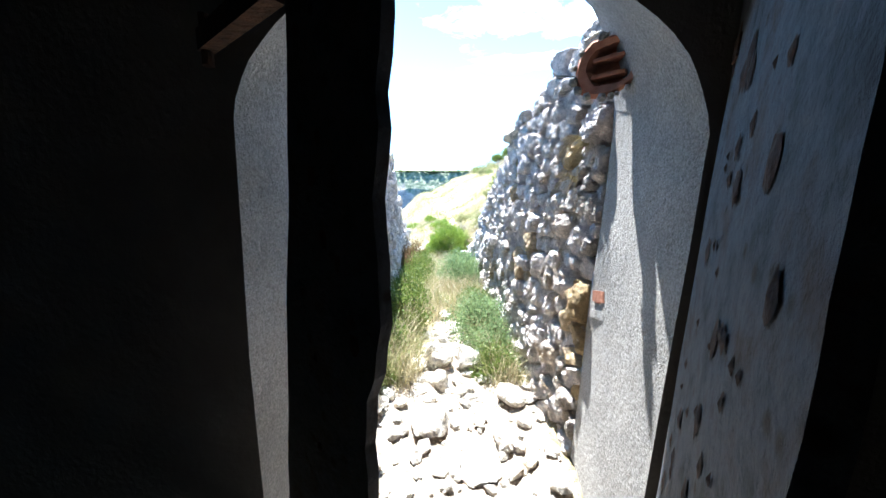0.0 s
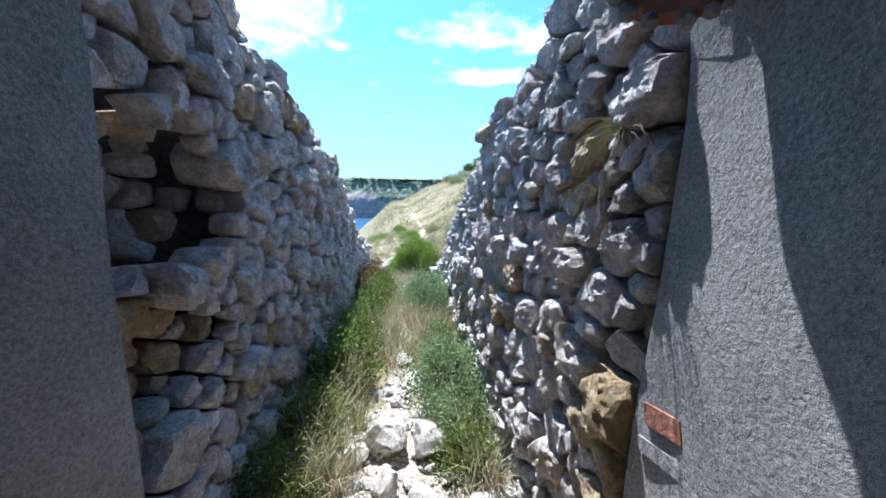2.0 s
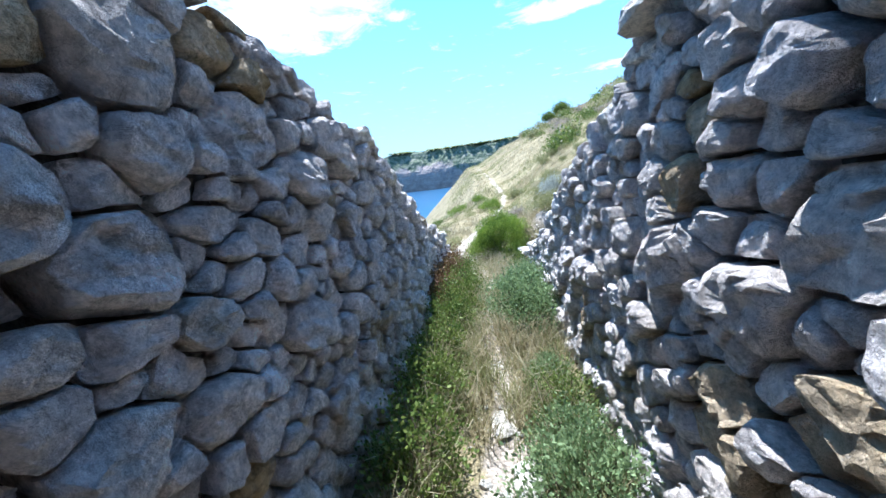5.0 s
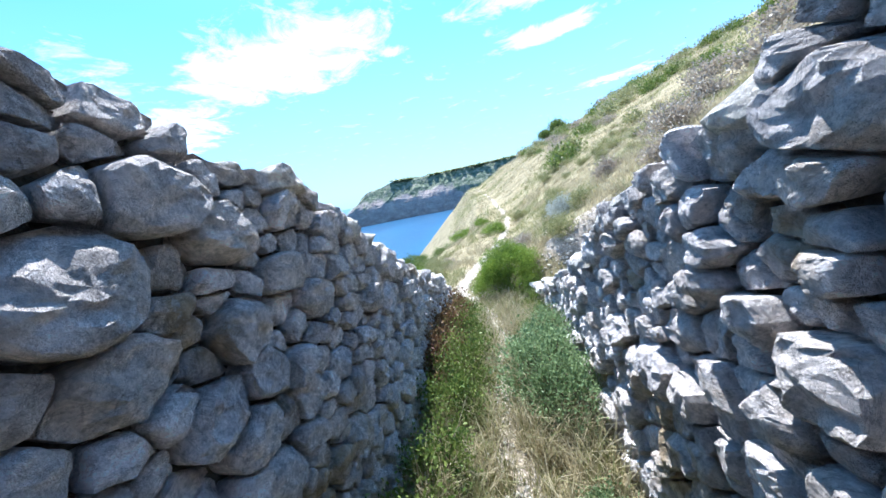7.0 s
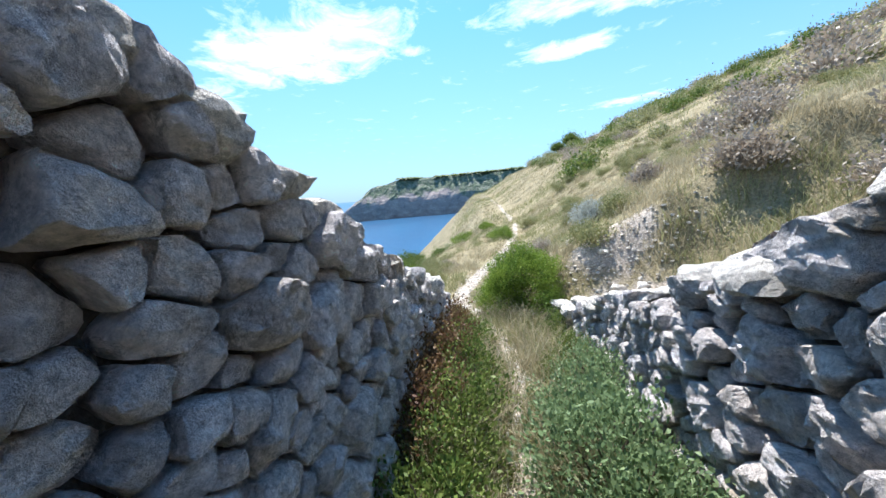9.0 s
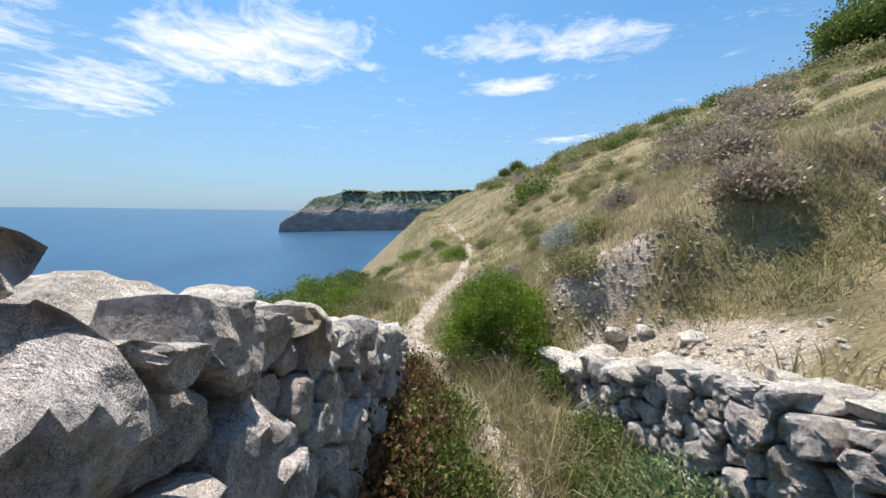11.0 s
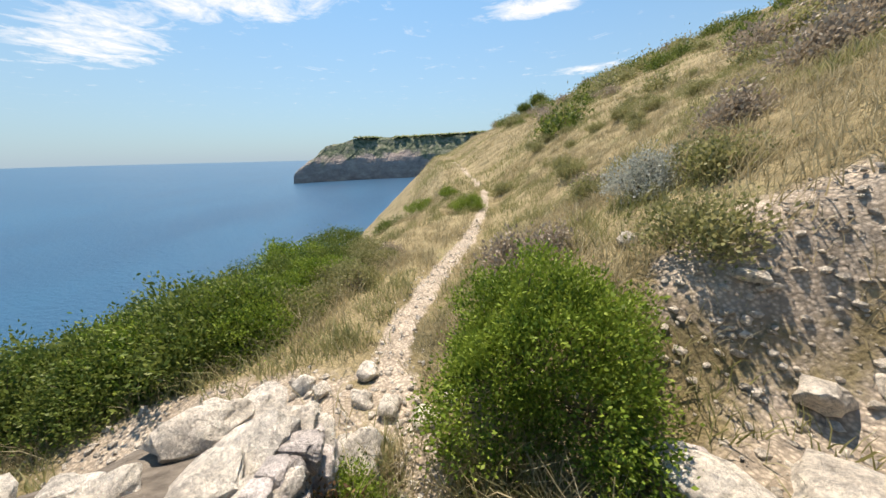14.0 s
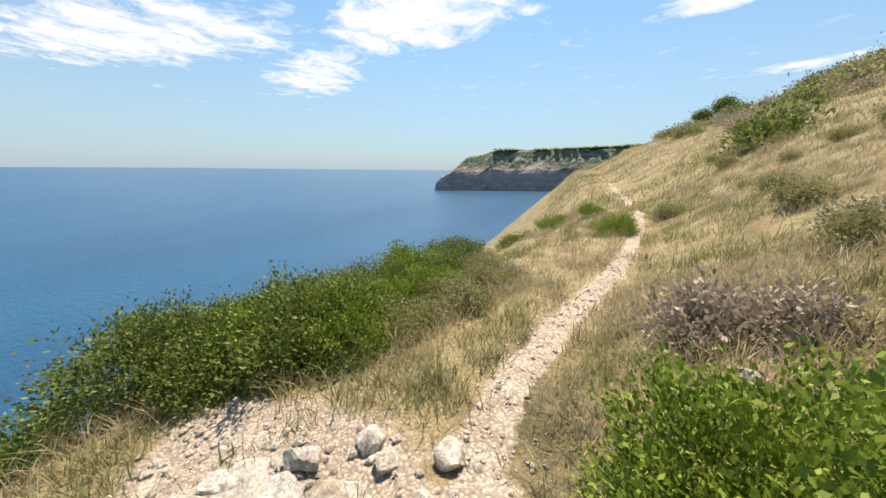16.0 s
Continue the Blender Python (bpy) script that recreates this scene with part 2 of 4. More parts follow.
GRASS_DRY = leaf_material("dry_grass", (0.21, 0.175, 0.09), (0.34, 0.29, 0.165), (0.52, 0.45, 0.29), 0.4)
GRASS_GREEN = leaf_material("green_grass", (0.11, 0.13, 0.04), (0.22, 0.23, 0.085), (0.38, 0.355, 0.18), 0.4)


# ---- helpers of this scene ----
def lerp(x, table):
    return float(np.interp(x, [a for a, b in table], [b for a, b in table]))


def smooth(a, b, x):
    k = min(1.0, max(0.0, (x - a) / (b - a)))
    return k * k * (3 - 2 * k)


def n3(x, y, z=0.0):
    return noise.noise((x, y, z))


def mesh_ob(name, verts, faces, material, parent=None, soft=False):
    me = bpy.data.meshes.new(name)
    me.from_pydata([tuple(v) for v in verts], [], faces)
    me.materials.append(material)
    if soft:
        me.polygons.foreach_set("use_smooth", [True] * len(me.polygons))
    me.update()
    ob = new(name, me)
    ob.parent = parent
    return ob


def part(name, bm, material, parent, label=""):
    me = bpy.data.meshes.new(name)
    bm.to_mesh(me)
    bm.free()
    me.materials.append(material)
    ob = new(name, me)
    ob.parent = parent
    return tagged(ob, label)


def empty(name, x, y, z):
    ob = new(name)
    ob.location = (x, y, z)
    return ob


# ---- the plan ----
PATH_X = [(0, 0.05), (2, 0.12), (4.1, 0.03), (5.5, -0.15), (6.6, -0.1), (7.2, -0.08), (8.06, -0.26), (9.0, -0.66), (9.6, -0.95),
          (10.4, -1.0), (11.7, -0.78), (13.6, -0.32), (16.5, 0.15), (20, 0.3), (26, -0.3), (34, -1.0), (60, -4)]
PATH_Z = [(0, 0.0), (4, 0.0), (5.5, -0.06), (7, -0.14), (8, -0.24), (9, -0.34), (10.5, -0.42), (13.5, -0.4), (17, -0.22), (20, -0.15), (26, 0.1), (60, 1.0)]
LEFT_X = [(0, -0.66), (1.6, -0.66), (2.4, -0.72), (4, -0.74), (5, -0.79), (6, -0.84), (8, -0.88), (8.8, -1.02)]
LEFT_TOP = [(1.4, 2.62), (2.3, 2.5), (3.2, 2.28), (3.6, 2.12), (3.75, 2.04), (4.33, 1.86), (4.64, 1.64), (5.0, 1.46), (5.7, 1.24), (6.4, 1.04), (6.65, 0.95), (7.2, 0.78), (8.0, 0.44), (8.8, 0.15)]
RIGHT_X = [(0, 0.80), (1.5, 0.80), (1.8, 0.78), (2.1, 0.75), (3, 0.69), (4, 0.66), (5, 0.62), (6, 0.61), (7.2, 0.64), (8, 0.56), (8.8, 0.47)]
RIGHT_TOP = [(1.4, 2.45), (2.3, 2.45), (3.2, 2.25), (3.6, 2.02), (4.0, 1.82), (4.4, 1.68), (4.65, 1.56), (4.95, 1.38), (5.3, 1.18), (5.7, 1.02), (6.4, 0.82), (7.3, 0.56), (8.1, 0.22), (8.8, 0.04)]
WALL_END = 8.75


STATIONS = [(-500, -500), (5.0, 5.0), (7.6, 6.9), (500, 499.3)]


def along(s):
    """The plan's tables count stations along the path; this gives a station's y."""
    return lerp(s, STATIONS)


def station(y):
    return lerp(y, [(b, a) for a, b in STATIONS])


def ground_z(x, y):
    return ground_at(x, station(y))


def ground_at(x, y):
    d = x - lerp(y, PATH_X)
    base = lerp(y, PATH_Z)
    rough = 0.035 * n3(x * 2.1, y * 2.1, 3.0) + 0.015 * n3(x * 6, y * 6, 7.0)
    far = min(1.0, (abs(d) + max(0, y - 14)) / 6)
    lumps = far * (0.22 * n3(x * 0.45, y * 0.45, 1.0) + 0.10 * n3(x * 1.3, y * 1.3, 5.0))
    run = max(0.0, d - 0.35)
    hill = base + (0.60 * run if run < 4 else 2.4 + 0.40 * (run - 4) if run < 38 else 16.0 + 6 * (1 - math.exp(-(run - 38) / 14)))
    reach = max(0.0, -d - 0.35)
    edge = 3.1 - 2.0 * smooth(13.5, 19, y)
    drop = base - 0.2 * min(reach, edge) - 0.95 * max(0.0, reach - edge)
    z = hill if d > 0 else drop
    if y < 9.7:
        xr = lerp(y, RIGHT_X)
        inner = base + 0.03 + 0.06 * smooth(0.25, 0.6, abs(d))
        top = lerp(y, RIGHT_TOP) - 0.10
        off = max(0.0, x - xr - 0.85)
        bank = top + (0.60 * off if off < 3.5 else 2.1 + 0.40 * (off - 3.5) if off < 38 else 15.9)
        k = smooth(xr + 0.08, xr + 0.3, x)
        walled = inner * (1 - k) + bank * k if d > 0 else (inner if x > lerp(y, LEFT_X) - 0.3 else drop - 0.05)
        w = smooth(8.75, 9.6, y)
        z = walled * (1 - w) + z * w
        if y < 1.3 and d > 0 and x < 2.6:
            z = min(z, 0.02)
        lumps *= smooth(1.2, 2.4, abs(d))
    ends = smooth(70, 130, y)
    z = z * (1 - ends) - 45 * ends
    return max(-46.0, z + rough + lumps)


def trodden(x, y):
    d = abs(x - lerp(y, PATH_X))
    half = 0.065 if y > 3.6 else 0.12 if y > 3.0 else 0.5
    half = 0.115 if 7.4 < y < 14 else half
    t = 1 - smooth(half * 0.6, half * 1.9, d)
    if y > 14:
        t = max(t, 0.8 * (1 - smooth(0.06, 0.2, d)))
    # bare stony terrace above the low wall, and a scree streak on the slope
    t = max(t, 0.95 * (1 - smooth(0.35, 0.95, math.hypot((x - 1.3) * 0.75, (y - 8.2) * 0.8))))
    t = max(t, 0.8 * (1 - smooth(0.2, 0.55, math.hypot((x - 1.35) * 0.6, y - 9.5))))
    t = max(t, 0.9 * (1 - smooth(0.3, 0.85, math.hypot((x + 2.1) * 0.5, y - 9.15))))
    return t


def axis(near0, near1, step, lo, hi, grow):
    a = list(np.arange(near0, near1, step))
    s, x = step, near1
    while x < hi:
        a.append(x)
        s *= grow
        x += s
    a.append(hi)
    s, x = step * grow, near0 - step
    while x > lo:
        a.insert(0, x)
        s *= grow
        x -= s
    a.insert(0, lo)
    return a


xs = axis(-5.0, 4.5, 0.14, -400, 600, 1.12)
ys = axis(0.0, 16.0, 0.16, -400, 400, 1.10)
verts = [(x, y, ground_z(x, y)) for y in ys for x in xs]
w = len(xs)
faces = [(j * w + i, j * w + i + 1, (j + 1) * w + i + 1, (j + 1) * w + i) for j in range(len(ys) - 1) for i in range(w - 1)]
ground = tagged(mesh_ob("ground", verts, faces, GROUND, soft=True), "dry stony coastal hillside with a trodden gravel path", "ground", kind="structure")
att = ground.data.attributes.new("trodden", "FLOAT", "POINT")
att.data.foreach_set("value", [trodden(x, station(y)) for x, y, z in verts])
water = mesh_ob("water", [(-6000, -6000, -40), (6000, -6000, -40), (6000, 6000, -40), (-6000, 6000, -40)], [(0, 1, 2, 3)], WATER)
tagged(water, "deep blue calm open sea below the cliffs", "sea", kind="structure")


# ---- far headland ----
def headland():
    spine = [(-292, 532), (-268, 548), (-226, 578), (-150, 625), (-60, 655), (60, 690), (200, 730), (420, 800)]
    tops = [-8, 24, 36, 38, 42, 48, 55, 70]
    rows, nu = [], 150
    offs = [0, 3, 6, 10, 15, 21, 28, 38, 50, 70, 130, 260]
    rise = [0, 0.3, 0.42, 0.5, 0.55, 0.62, 0.7, 0.8, 0.95, 1.0, 1.0, 0.3]
    for i in range(nu):
        f = i / (nu - 1) * (len(spine) - 1)
        x = float(np.interp(f, range(len(spine)), [p[0] for p in spine]))
        y = float(np.interp(f, range(len(spine)), [p[1] for p in spine]))
        top = float(np.interp(f, range(len(spine)), tops))
        cove = 26 * n3(x * 0.018, 2.0) + 10 * n3(x * 0.06, 4.0)
        for o, r in zip(offs, rise):
            k = 7 * n3(x * 0.03, o * 0.03, 6.0) * (1 if 0 < r < 1 else 0.25)
            z = -41 + (top + 41) * min(1, r) + k + (2.0 * n3(x * 0.2, o * 0.2, 9.0))
            rows.append((x + o * 0.25 + 3 * n3(x * 0.1, o * 0.1), y + cove * (1 - r) + o, z if o else -44))
    n = len(offs)
    fs = [(i * n + j, (i + 1) * n + j, (i + 1) * n + j + 1, i * n + j + 1) for i in range(nu - 1) for j in range(n - 1)]
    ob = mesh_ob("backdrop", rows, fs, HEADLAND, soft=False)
    tagged(ob, "distant wooded headland with bare rocky sea cliffs", "headland", kind="structure")
    # dark pine wood along the plateau's edge
    rng = random.Random(5)
    vs, fc = [], []
    for i in range(900):
        f = rng.uniform(2, len(spine) - 1)
        x = float(np.interp(f, range(len(spine)), [p[0] for p in spine]))
        y = float(np.interp(f, range(len(spine)), [p[1] for p in spine]))
        top = float(np.interp(f, range(len(spine)), tops))
        o = rng.uniform(45, 100)
        if n3(x * 0.02, 8.0) < -0.25:
            continue
        h, r = rng.uniform(1.5, 3.5), rng.uniform(3, 6)
        b = len(vs)
        cx, cy = x + o * 0.25, y + o
        vs += [(cx + r * math.cos(a * 1.047), cy + r * math.sin(a * 1.047), top - 1 + rng.uniform(0, 1.5)) for a in range(6)]
        vs.append((cx, cy, top + h))
        fc += [(b + a, b + (a + 1) % 6, b + 6) for a in range(6)]
    tagged(mesh_ob("far_woods", vs, fc, LEAF_DARK), "dark green pine wood on the distant plateau", "trees", kind="stuff")


headland()


# ---- the ruined doorway ----
def arch_ring(x0, x1, spring, apex, power, y, n=28):
    """Outline of an arched opening, from the left foot over the crown to the right foot."""
    cx, half = (x0 + x1) / 2, (x1 - x0) / 2
    pts = [(x0, y, -0.1), (x0, y, 0.5), (x0, y, 1.0), (x0, y, 1.4)]
    for i in range(n + 1):
        a = math.pi * (1 - i / n)
        c, s = math.cos(a), math.sin(a)
        pts.append((cx + half * math.copysign(abs(c) ** (2 / power), c), y, spring + (apex - spring) * abs(s) ** (2 / power)))
    return pts + [(x1, y, 1.4), (x1, y, 1.0), (x1, y, 0.5), (x1, y, -0.1)]


def doorway():
    """The thick front wall with its arched passage, and the dark room behind."""
    inner = arch_ring(-0.57, 0.73, 1.66, 2.13, 2.1, 0.93)
    outer = arch_ring(-0.525, 0.77, 1.8, 2.5, 2.6, 1.56)
    n = len(inner)
    # passage lining
    rings = []
    for k in range(7):
        f = k / 6
        rings.append([Vector(a).lerp(Vector(b), f) + Vector((0.012 * n3(i * 0.8, k * 1.1), 0.05 * n3(i * 0.45, 5.0) * (f == 1), 0.012 * n3(i * 0.8, k, 3)))
                      for i, (a, b) in enumerate(zip(inner, outer))])
    vs = [v for r in rings for v in r]
    fs = [(k * n + i, (k + 1) * n + i, (k + 1) * n + i + 1, k * n + i + 1) for k in range(6) for i in range(n - 1)]
    # faces of the wall round the opening, inside and outside
    wall = empty("wall_front", 0.08, 1.2, 0)
    p = mesh_ob("passage_lining", vs, fs, RENDER, soft=True)
    p.parent, p.location = wall, (-0.08, -1.2, 0)
    for name, ring, mat in (("inner_face", rings[0], SHADED_PLASTER), ("outer_face", rings[-1], RENDER)):
        rim = []
        for i, v in enumerate(ring):
            t = i / (n - 1)
            if i < 4:
                q = (-2.2, v.y, v.z)
            elif i > n - 5:
                q = (2.2, v.y, v.z)
            else:
                q = (-2.2 + 4.4 * (i - 4) / (n - 9), v.y, 2.66)
            rim.append(Vector(q))
        vs = list(ring) + rim
        fs = [(i, i + 1, n + i + 1, n + i) for i in range(n - 1)]
        p = mesh_ob(name, vs, fs, mat)
        p.parent, p.location = wall, (-0.08, -1.2, 0)
    tagged(wall, "thick ruined doorway wall with an arched, cement-rendered passage", "wall", kind="structure")

    def slab(name, a, b, label, mat=SHADED_PLASTER):
        bm = bmesh.new()
        bmesh.ops.create_cube(bm, size=1)
        for v in bm.verts:
            v.co = Vector([(a[i] + b[i]) / 2 + v.co[i] * (b[i] - a[i]) for i in range(3)])
        bmesh.ops.subdivide_edges(bm, edges=bm.edges, cuts=6, use_grid_fill=True)
        for v in bm.verts:
            v.co += Vector((n3(v.co.y, v.co.z, 1), n3(v.co.x, v.co.z, 2), n3(v.co.x, v.co.y, 3))) * 0.015
        tagged(part(name, bm, mat, None), label, "wall" if "wall" in name else name.split("_")[0], kind="structure")

    slab("wall_west", (-2.1, -2.6, -0.2), (-1.85, 0.9, 2.6), "bare plaster wall of an abandoned room, coloured dark for its shade")
    slab("wall_east", (1.85, -2.6, -0.2), (2.1, 0.9, 2.6), "bare plaster wall of an abandoned room, coloured dark for its shade")
    slab("wall_south", (-2.1, -2.85, -0.2), (2.1, -2.6, 2.6), "bare plaster wall of an abandoned room, coloured dark for its shade")
    slab("ceiling", (-2.2, -2.85, 2.6), (2.2, 1.52, 2.85), "concrete ceiling of an abandoned room, coloured dark for its shade")


doorway()


def broken_brick():
    """A hollow clay brick laid bare where the render has fallen away near the crown."""
    base = empty("hollow_brick", 0.665, 1.44, 2.07)
    base.rotation_euler.z, base.scale = radians(42), (1.1, 1.1, 1.1)
    rng = random.Random(2)
    bm = bmesh.new()
    rings = []
    for r, d in ((0.13, 0.0), (0.115, -0.012), (0.085, -0.006), (0.075, 0.055), (0.0, 0.06)):
        ring = []
        for i in range(18):
            a = i / 18 * 2 * math.pi
            k = r * (1 + 0.22 * n3(math.cos(a) * 1.6, math.sin(a) * 1.6, r * 9))
            ring.append(bm.verts.new((d, k * math.cos(a) * 1.05, k * math.sin(a) * 0.85)))
        rings.append(ring)
    for a, b in zip(rings, rings[1:]):
        for i in range(18):
            bm.faces.new((a[i], a[(i + 1) % 18], b[(i + 1) % 18], b[i]))
    part("broken_face", bm, CLAY, base)
    bm = bmesh.new()
    for dz in (-0.03, 0.03):
        bmesh.ops.create_cube(bm, size=1, matrix=pose(0.02, 0, dz) @ Matrix.Diagonal((0.05, 0.12, 0.012, 1)))
    part("clay_web", bm, CLAY, base)
    bm = bmesh.new()
    for i in range(26):
        a = rng.uniform(0, 6.28)
        bmesh.ops.create_icosphere(bm, subdivisions=1, radius=rng.uniform(0.008, 0.022),
                                   matrix=pose(-0.006, 0.135 * math.cos(a), 0.11 * math.sin(a), rng.uniform(0, 90), 0, rng.uniform(0, 90)))
    tagged(part("loose_mortar", bm, RENDER, base), kind="stuff")
    tagged(base, "broken red hollow clay brick bared in cement render", "brick")


broken_brick()


def brick_patch():
    base = empty("bare_brick", 0.783, 1.47, 1.08)
    for k, (dy, dz, w, h) in enumerate(((0.0, 0.0, 0.13, 0.06), (-0.03, -0.085, 0.2, 0.05))):
        bm = bmesh.new()
        bmesh.ops.create_cube(bm, size=1, matrix=pose(0, dy, dz, -14) @ Matrix.Diagonal((0.05, w, h, 1)))
        bmesh.ops.bevel(bm, geom=bm.edges, offset=0.008, segments=2, affect="EDGES")
        for v in bm.verts:
            v.co += Vector((0.3, 1, 1)) * 0.012 * n3(v.co.y * 40, v.co.z * 40, k)
        part("brick", bm, CLAY if k == 0 else RENDER, base)
    tagged(base, "chipped red brick showing at the end of the cement render", "brick")


brick_patch()


def chip(x, y, z, r, label, turn, core):
    """A hole knocked into the cement render, with a broken pale rim."""
    base = empty("render_hole", x, y, z)
    base.rotation_euler.z = turn
    for name, levels, mat in (("rim", ((1.7, -0.006), (1.4, 0.003), (0.9, 0.003), (0.75, -0.004)), RENDER), ("hole", ((0.8, 0.005), (0.5, 0.002), (0.0, 0.0)), core)):
        bm = bmesh.new()
        rings = []
        for k, d in levels:
            rings.append([bm.verts.new((d, r * k * math.cos(a * 0.3927) * (1 + 0.3 * n3(math.cos(a * 0.3927) * 2, math.sin(a * 0.3927) * 2, z * 9 + k)), r * k * math.sin(a * 0.3927) * 0.8)) for a in range(16)])
        for a, b in zip(rings, rings[1:]):
            for i in range(16):
                bm.faces.new((a[i], a[(i + 1) % 16], b[(i + 1) % 16], b[i]))
        part(name, bm, mat, base)
    tagged(base, label, "hole")


# near-flush hole: its rust-dark centre stands in for the shade inside
chip(-0.546, 1.3, 1.53, 0.03, "small dark hole with a broken pale rim in cement render", 0.0, RUST_AND_SHADE)
chip(-0.546, 1.28, 1.74, 0.03, "chipped spot baring red clay in cement render", 0.0, CLAY)


def steel_leaf(name, hinge, free, seed, label, gap=0.0, sag=(0.0, 0.0), reach=(0.0, 0.0), blisters=34):
    """A corroded sheet-steel door leaf: ragged free edge, folded rim, blisters and holes, hinges on the jamb."""
    h, f = Vector(hinge), Vector(free)
    along = (f - h)
    width = along.length
    along.normalize()
    side = Vector((-along.y, along.x, 0))
    door = empty(name, h.x, h.y, 0)
    nz, nx = 46, 12
    vs = []
    for face in (-0.012, 0.012):
        for j in range(nz + 1):
            z = 0.05 + 2.2 * j / nz
            cut = 0.028 * n3(z * 4, seed) + 0.018 * n3(z * 14, seed + 3) - 0.03 * max(0, n3(z * 2.2, seed + 8))
            near = gap + sag[0] + (sag[1] - sag[0]) * j / nz
            far = width + cut + reach[0] + (reach[1] - reach[0]) * j / nz
            for i in range(nx + 1):
                t = near + (far - near) * i / nx
                q = along * t + side * (face + 0.004 * n3(t * 9, z * 5, seed))
                vs.append((q.x, q.y, z))
    w, lay = nx + 1, (nx + 1) * (nz + 1)
    fs = []
    for j in range(nz):
        for i in range(nx):
            a = j * w + i
            fs += [(a, a + 1, a + w + 1, a + w), (lay + a + w, lay + a + w + 1, lay + a + 1, lay + a)]
        for i in (0, nx):
            a = j * w + i
            fs.append((a, a + w, lay + a + w, lay + a))
    for i in range(nx):
        a, b = i, nz * w + i
        fs += [(a, a + 1, lay + a + 1, lay + a), (b, b + 1, lay + b + 1, lay + b)]
    mesh_ob("sheet", vs, fs, STEEL, door)
    rng = random.Random(seed)
    for k in range(blisters):
        t, z, r = rng.uniform(gap + 0.16, width - 0.06), rng.uniform(0.15, 2.15), 0.006 + 0.02 * rng.random() ** 2
        bm = bmesh.new()
        for s in (-1, 1):
            c = bm.verts.new(along * t + side * s * 0.018 + Vector((0, 0, z)))
            ring = [bm.verts.new(along * (t + r * math.cos(a * 0.785) * rng.uniform(0.7, 1.2)) + side * s * 0.014 + Vector((0, 0, z + 1.6 * r * math.sin(a * 0.785) * rng.uniform(0.7, 1.2)))) for a in range(8)]
            for a in range(8):
                bm.faces.new((c, ring[a], ring[(a + 1) % 8]))
        part("rust_blister", bm, RUST_AND_SHADE, door)
    for z in (0.4, 1.9):
        bm = bmesh.new()
        bmesh.ops.create_cone(bm, cap_ends=True, segments=10, radius1=0.014, radius2=0.014, depth=0.12, matrix=pose(0, 0, z))
        a = along * (gap + 0.03)
        bmesh.ops.create_cube(bm, size=1, matrix=Matrix.Translation((a.x / 2, a.y / 2, z)) @ pose(0, 0, 0, 0, 0, math.degrees(math.atan2(along.y, along.x))) @ Matrix.Diagonal((gap + 0.06, 0.035, 0.05, 1)))
        part("hinge", bm, RUST_AND_SHADE, door)
    tagged(door, label, "door", kind="structure")


steel_leaf("door_1", (0.72, 0.86, 0), (0.29, 0.21, 0), 4, "half-open steel door leaf, pitted, flaking and rusted through", sag=(0.09, -0.08), reach=(0.04, -0.04), blisters=110)
steel_leaf("door_2", (-0.6, 0.9, 0), (-0.045, 0.47, 0), 9, "half-open dark steel door leaf with a ragged rusted edge", gap=0.34, sag=(-0.07, 0.15), reach=(-0.08, 0.01))


# ---- dry-stone walls ----
def clip(poly, px, py, nx, ny):
    """The part of a polygon on the side of the line through p against the normal n."""
    out = []
    for i, a in enumerate(poly):
        b = poly[(i + 1) % len(poly)]
        da, db = (a[0] - px) * nx + (a[1] - py) * ny, (b[0] - px) * nx + (b[1] - py) * ny
        if da <= 0:
            out.append(a)
        if da * db < 0:
            k = da / (da - db)
            out.append((a[0] + (b[0] - a[0]) * k, a[1] + (b[1] - a[1]) * k))
    return out


def cells(y0, y1, floor_of, top_of, size_of, squash, seed):
    """Rubble bond: weighted cells of mixed size, wider than high."""
    rng = random.Random(seed)
    pts = []
    for attempt in range(17000):
        s, z = rng.uniform(y0, y1), rng.uniform(-0.3, 2.6)
        if not floor_of(s) - 0.1 < z < top_of(s) - 0.02:
            continue
        big = size_of(s) * rng.choice((0.36, 0.5, 0.65, 0.8, 1.0, 1.2, 1.5))
        if all(((s - a) / squash) ** 2 + (z - b) ** 2 > (0.52 * (big + c)) ** 2 for a, b, c in pts):
            pts.append((s, z, big))
    out = []
    for i, (s, z, r) in enumerate(pts):
        u = s / squash
        poly = [(u - 0.7, z - 0.7), (u + 0.7, z - 0.7), (u + 0.7, z + 0.7), (u - 0.7, z + 0.7)]
        for j, (s2, z2, r2) in enumerate(pts):
            u2 = s2 / squash
            dx, dy = u2 - u, z2 - z
            d2 = dx * dx + dy * dy
            if i == j or d2 > 1.4:
                continue
            k = 0.5 + (r * r - r2 * r2) * 0.16 / d2
            poly = clip(poly, u + dx * k, z + dy * k, dx, dy)
        top = top_of(s) + rng.uniform(-0.05, 0.05)
        slope = (top_of(s + 0.1) - top_of(s - 0.1)) / 0.2 * squash
        poly = clip(poly, u, top, -slope, 1)
        poly = clip(poly, y0 / squash, 0, -1, 0)
        poly = clip(poly, y1 / squash, 0, 1, 0)
        if len(poly) > 2:
            out.append(([(a * squash, b) for a, b in poly], r))
    return out


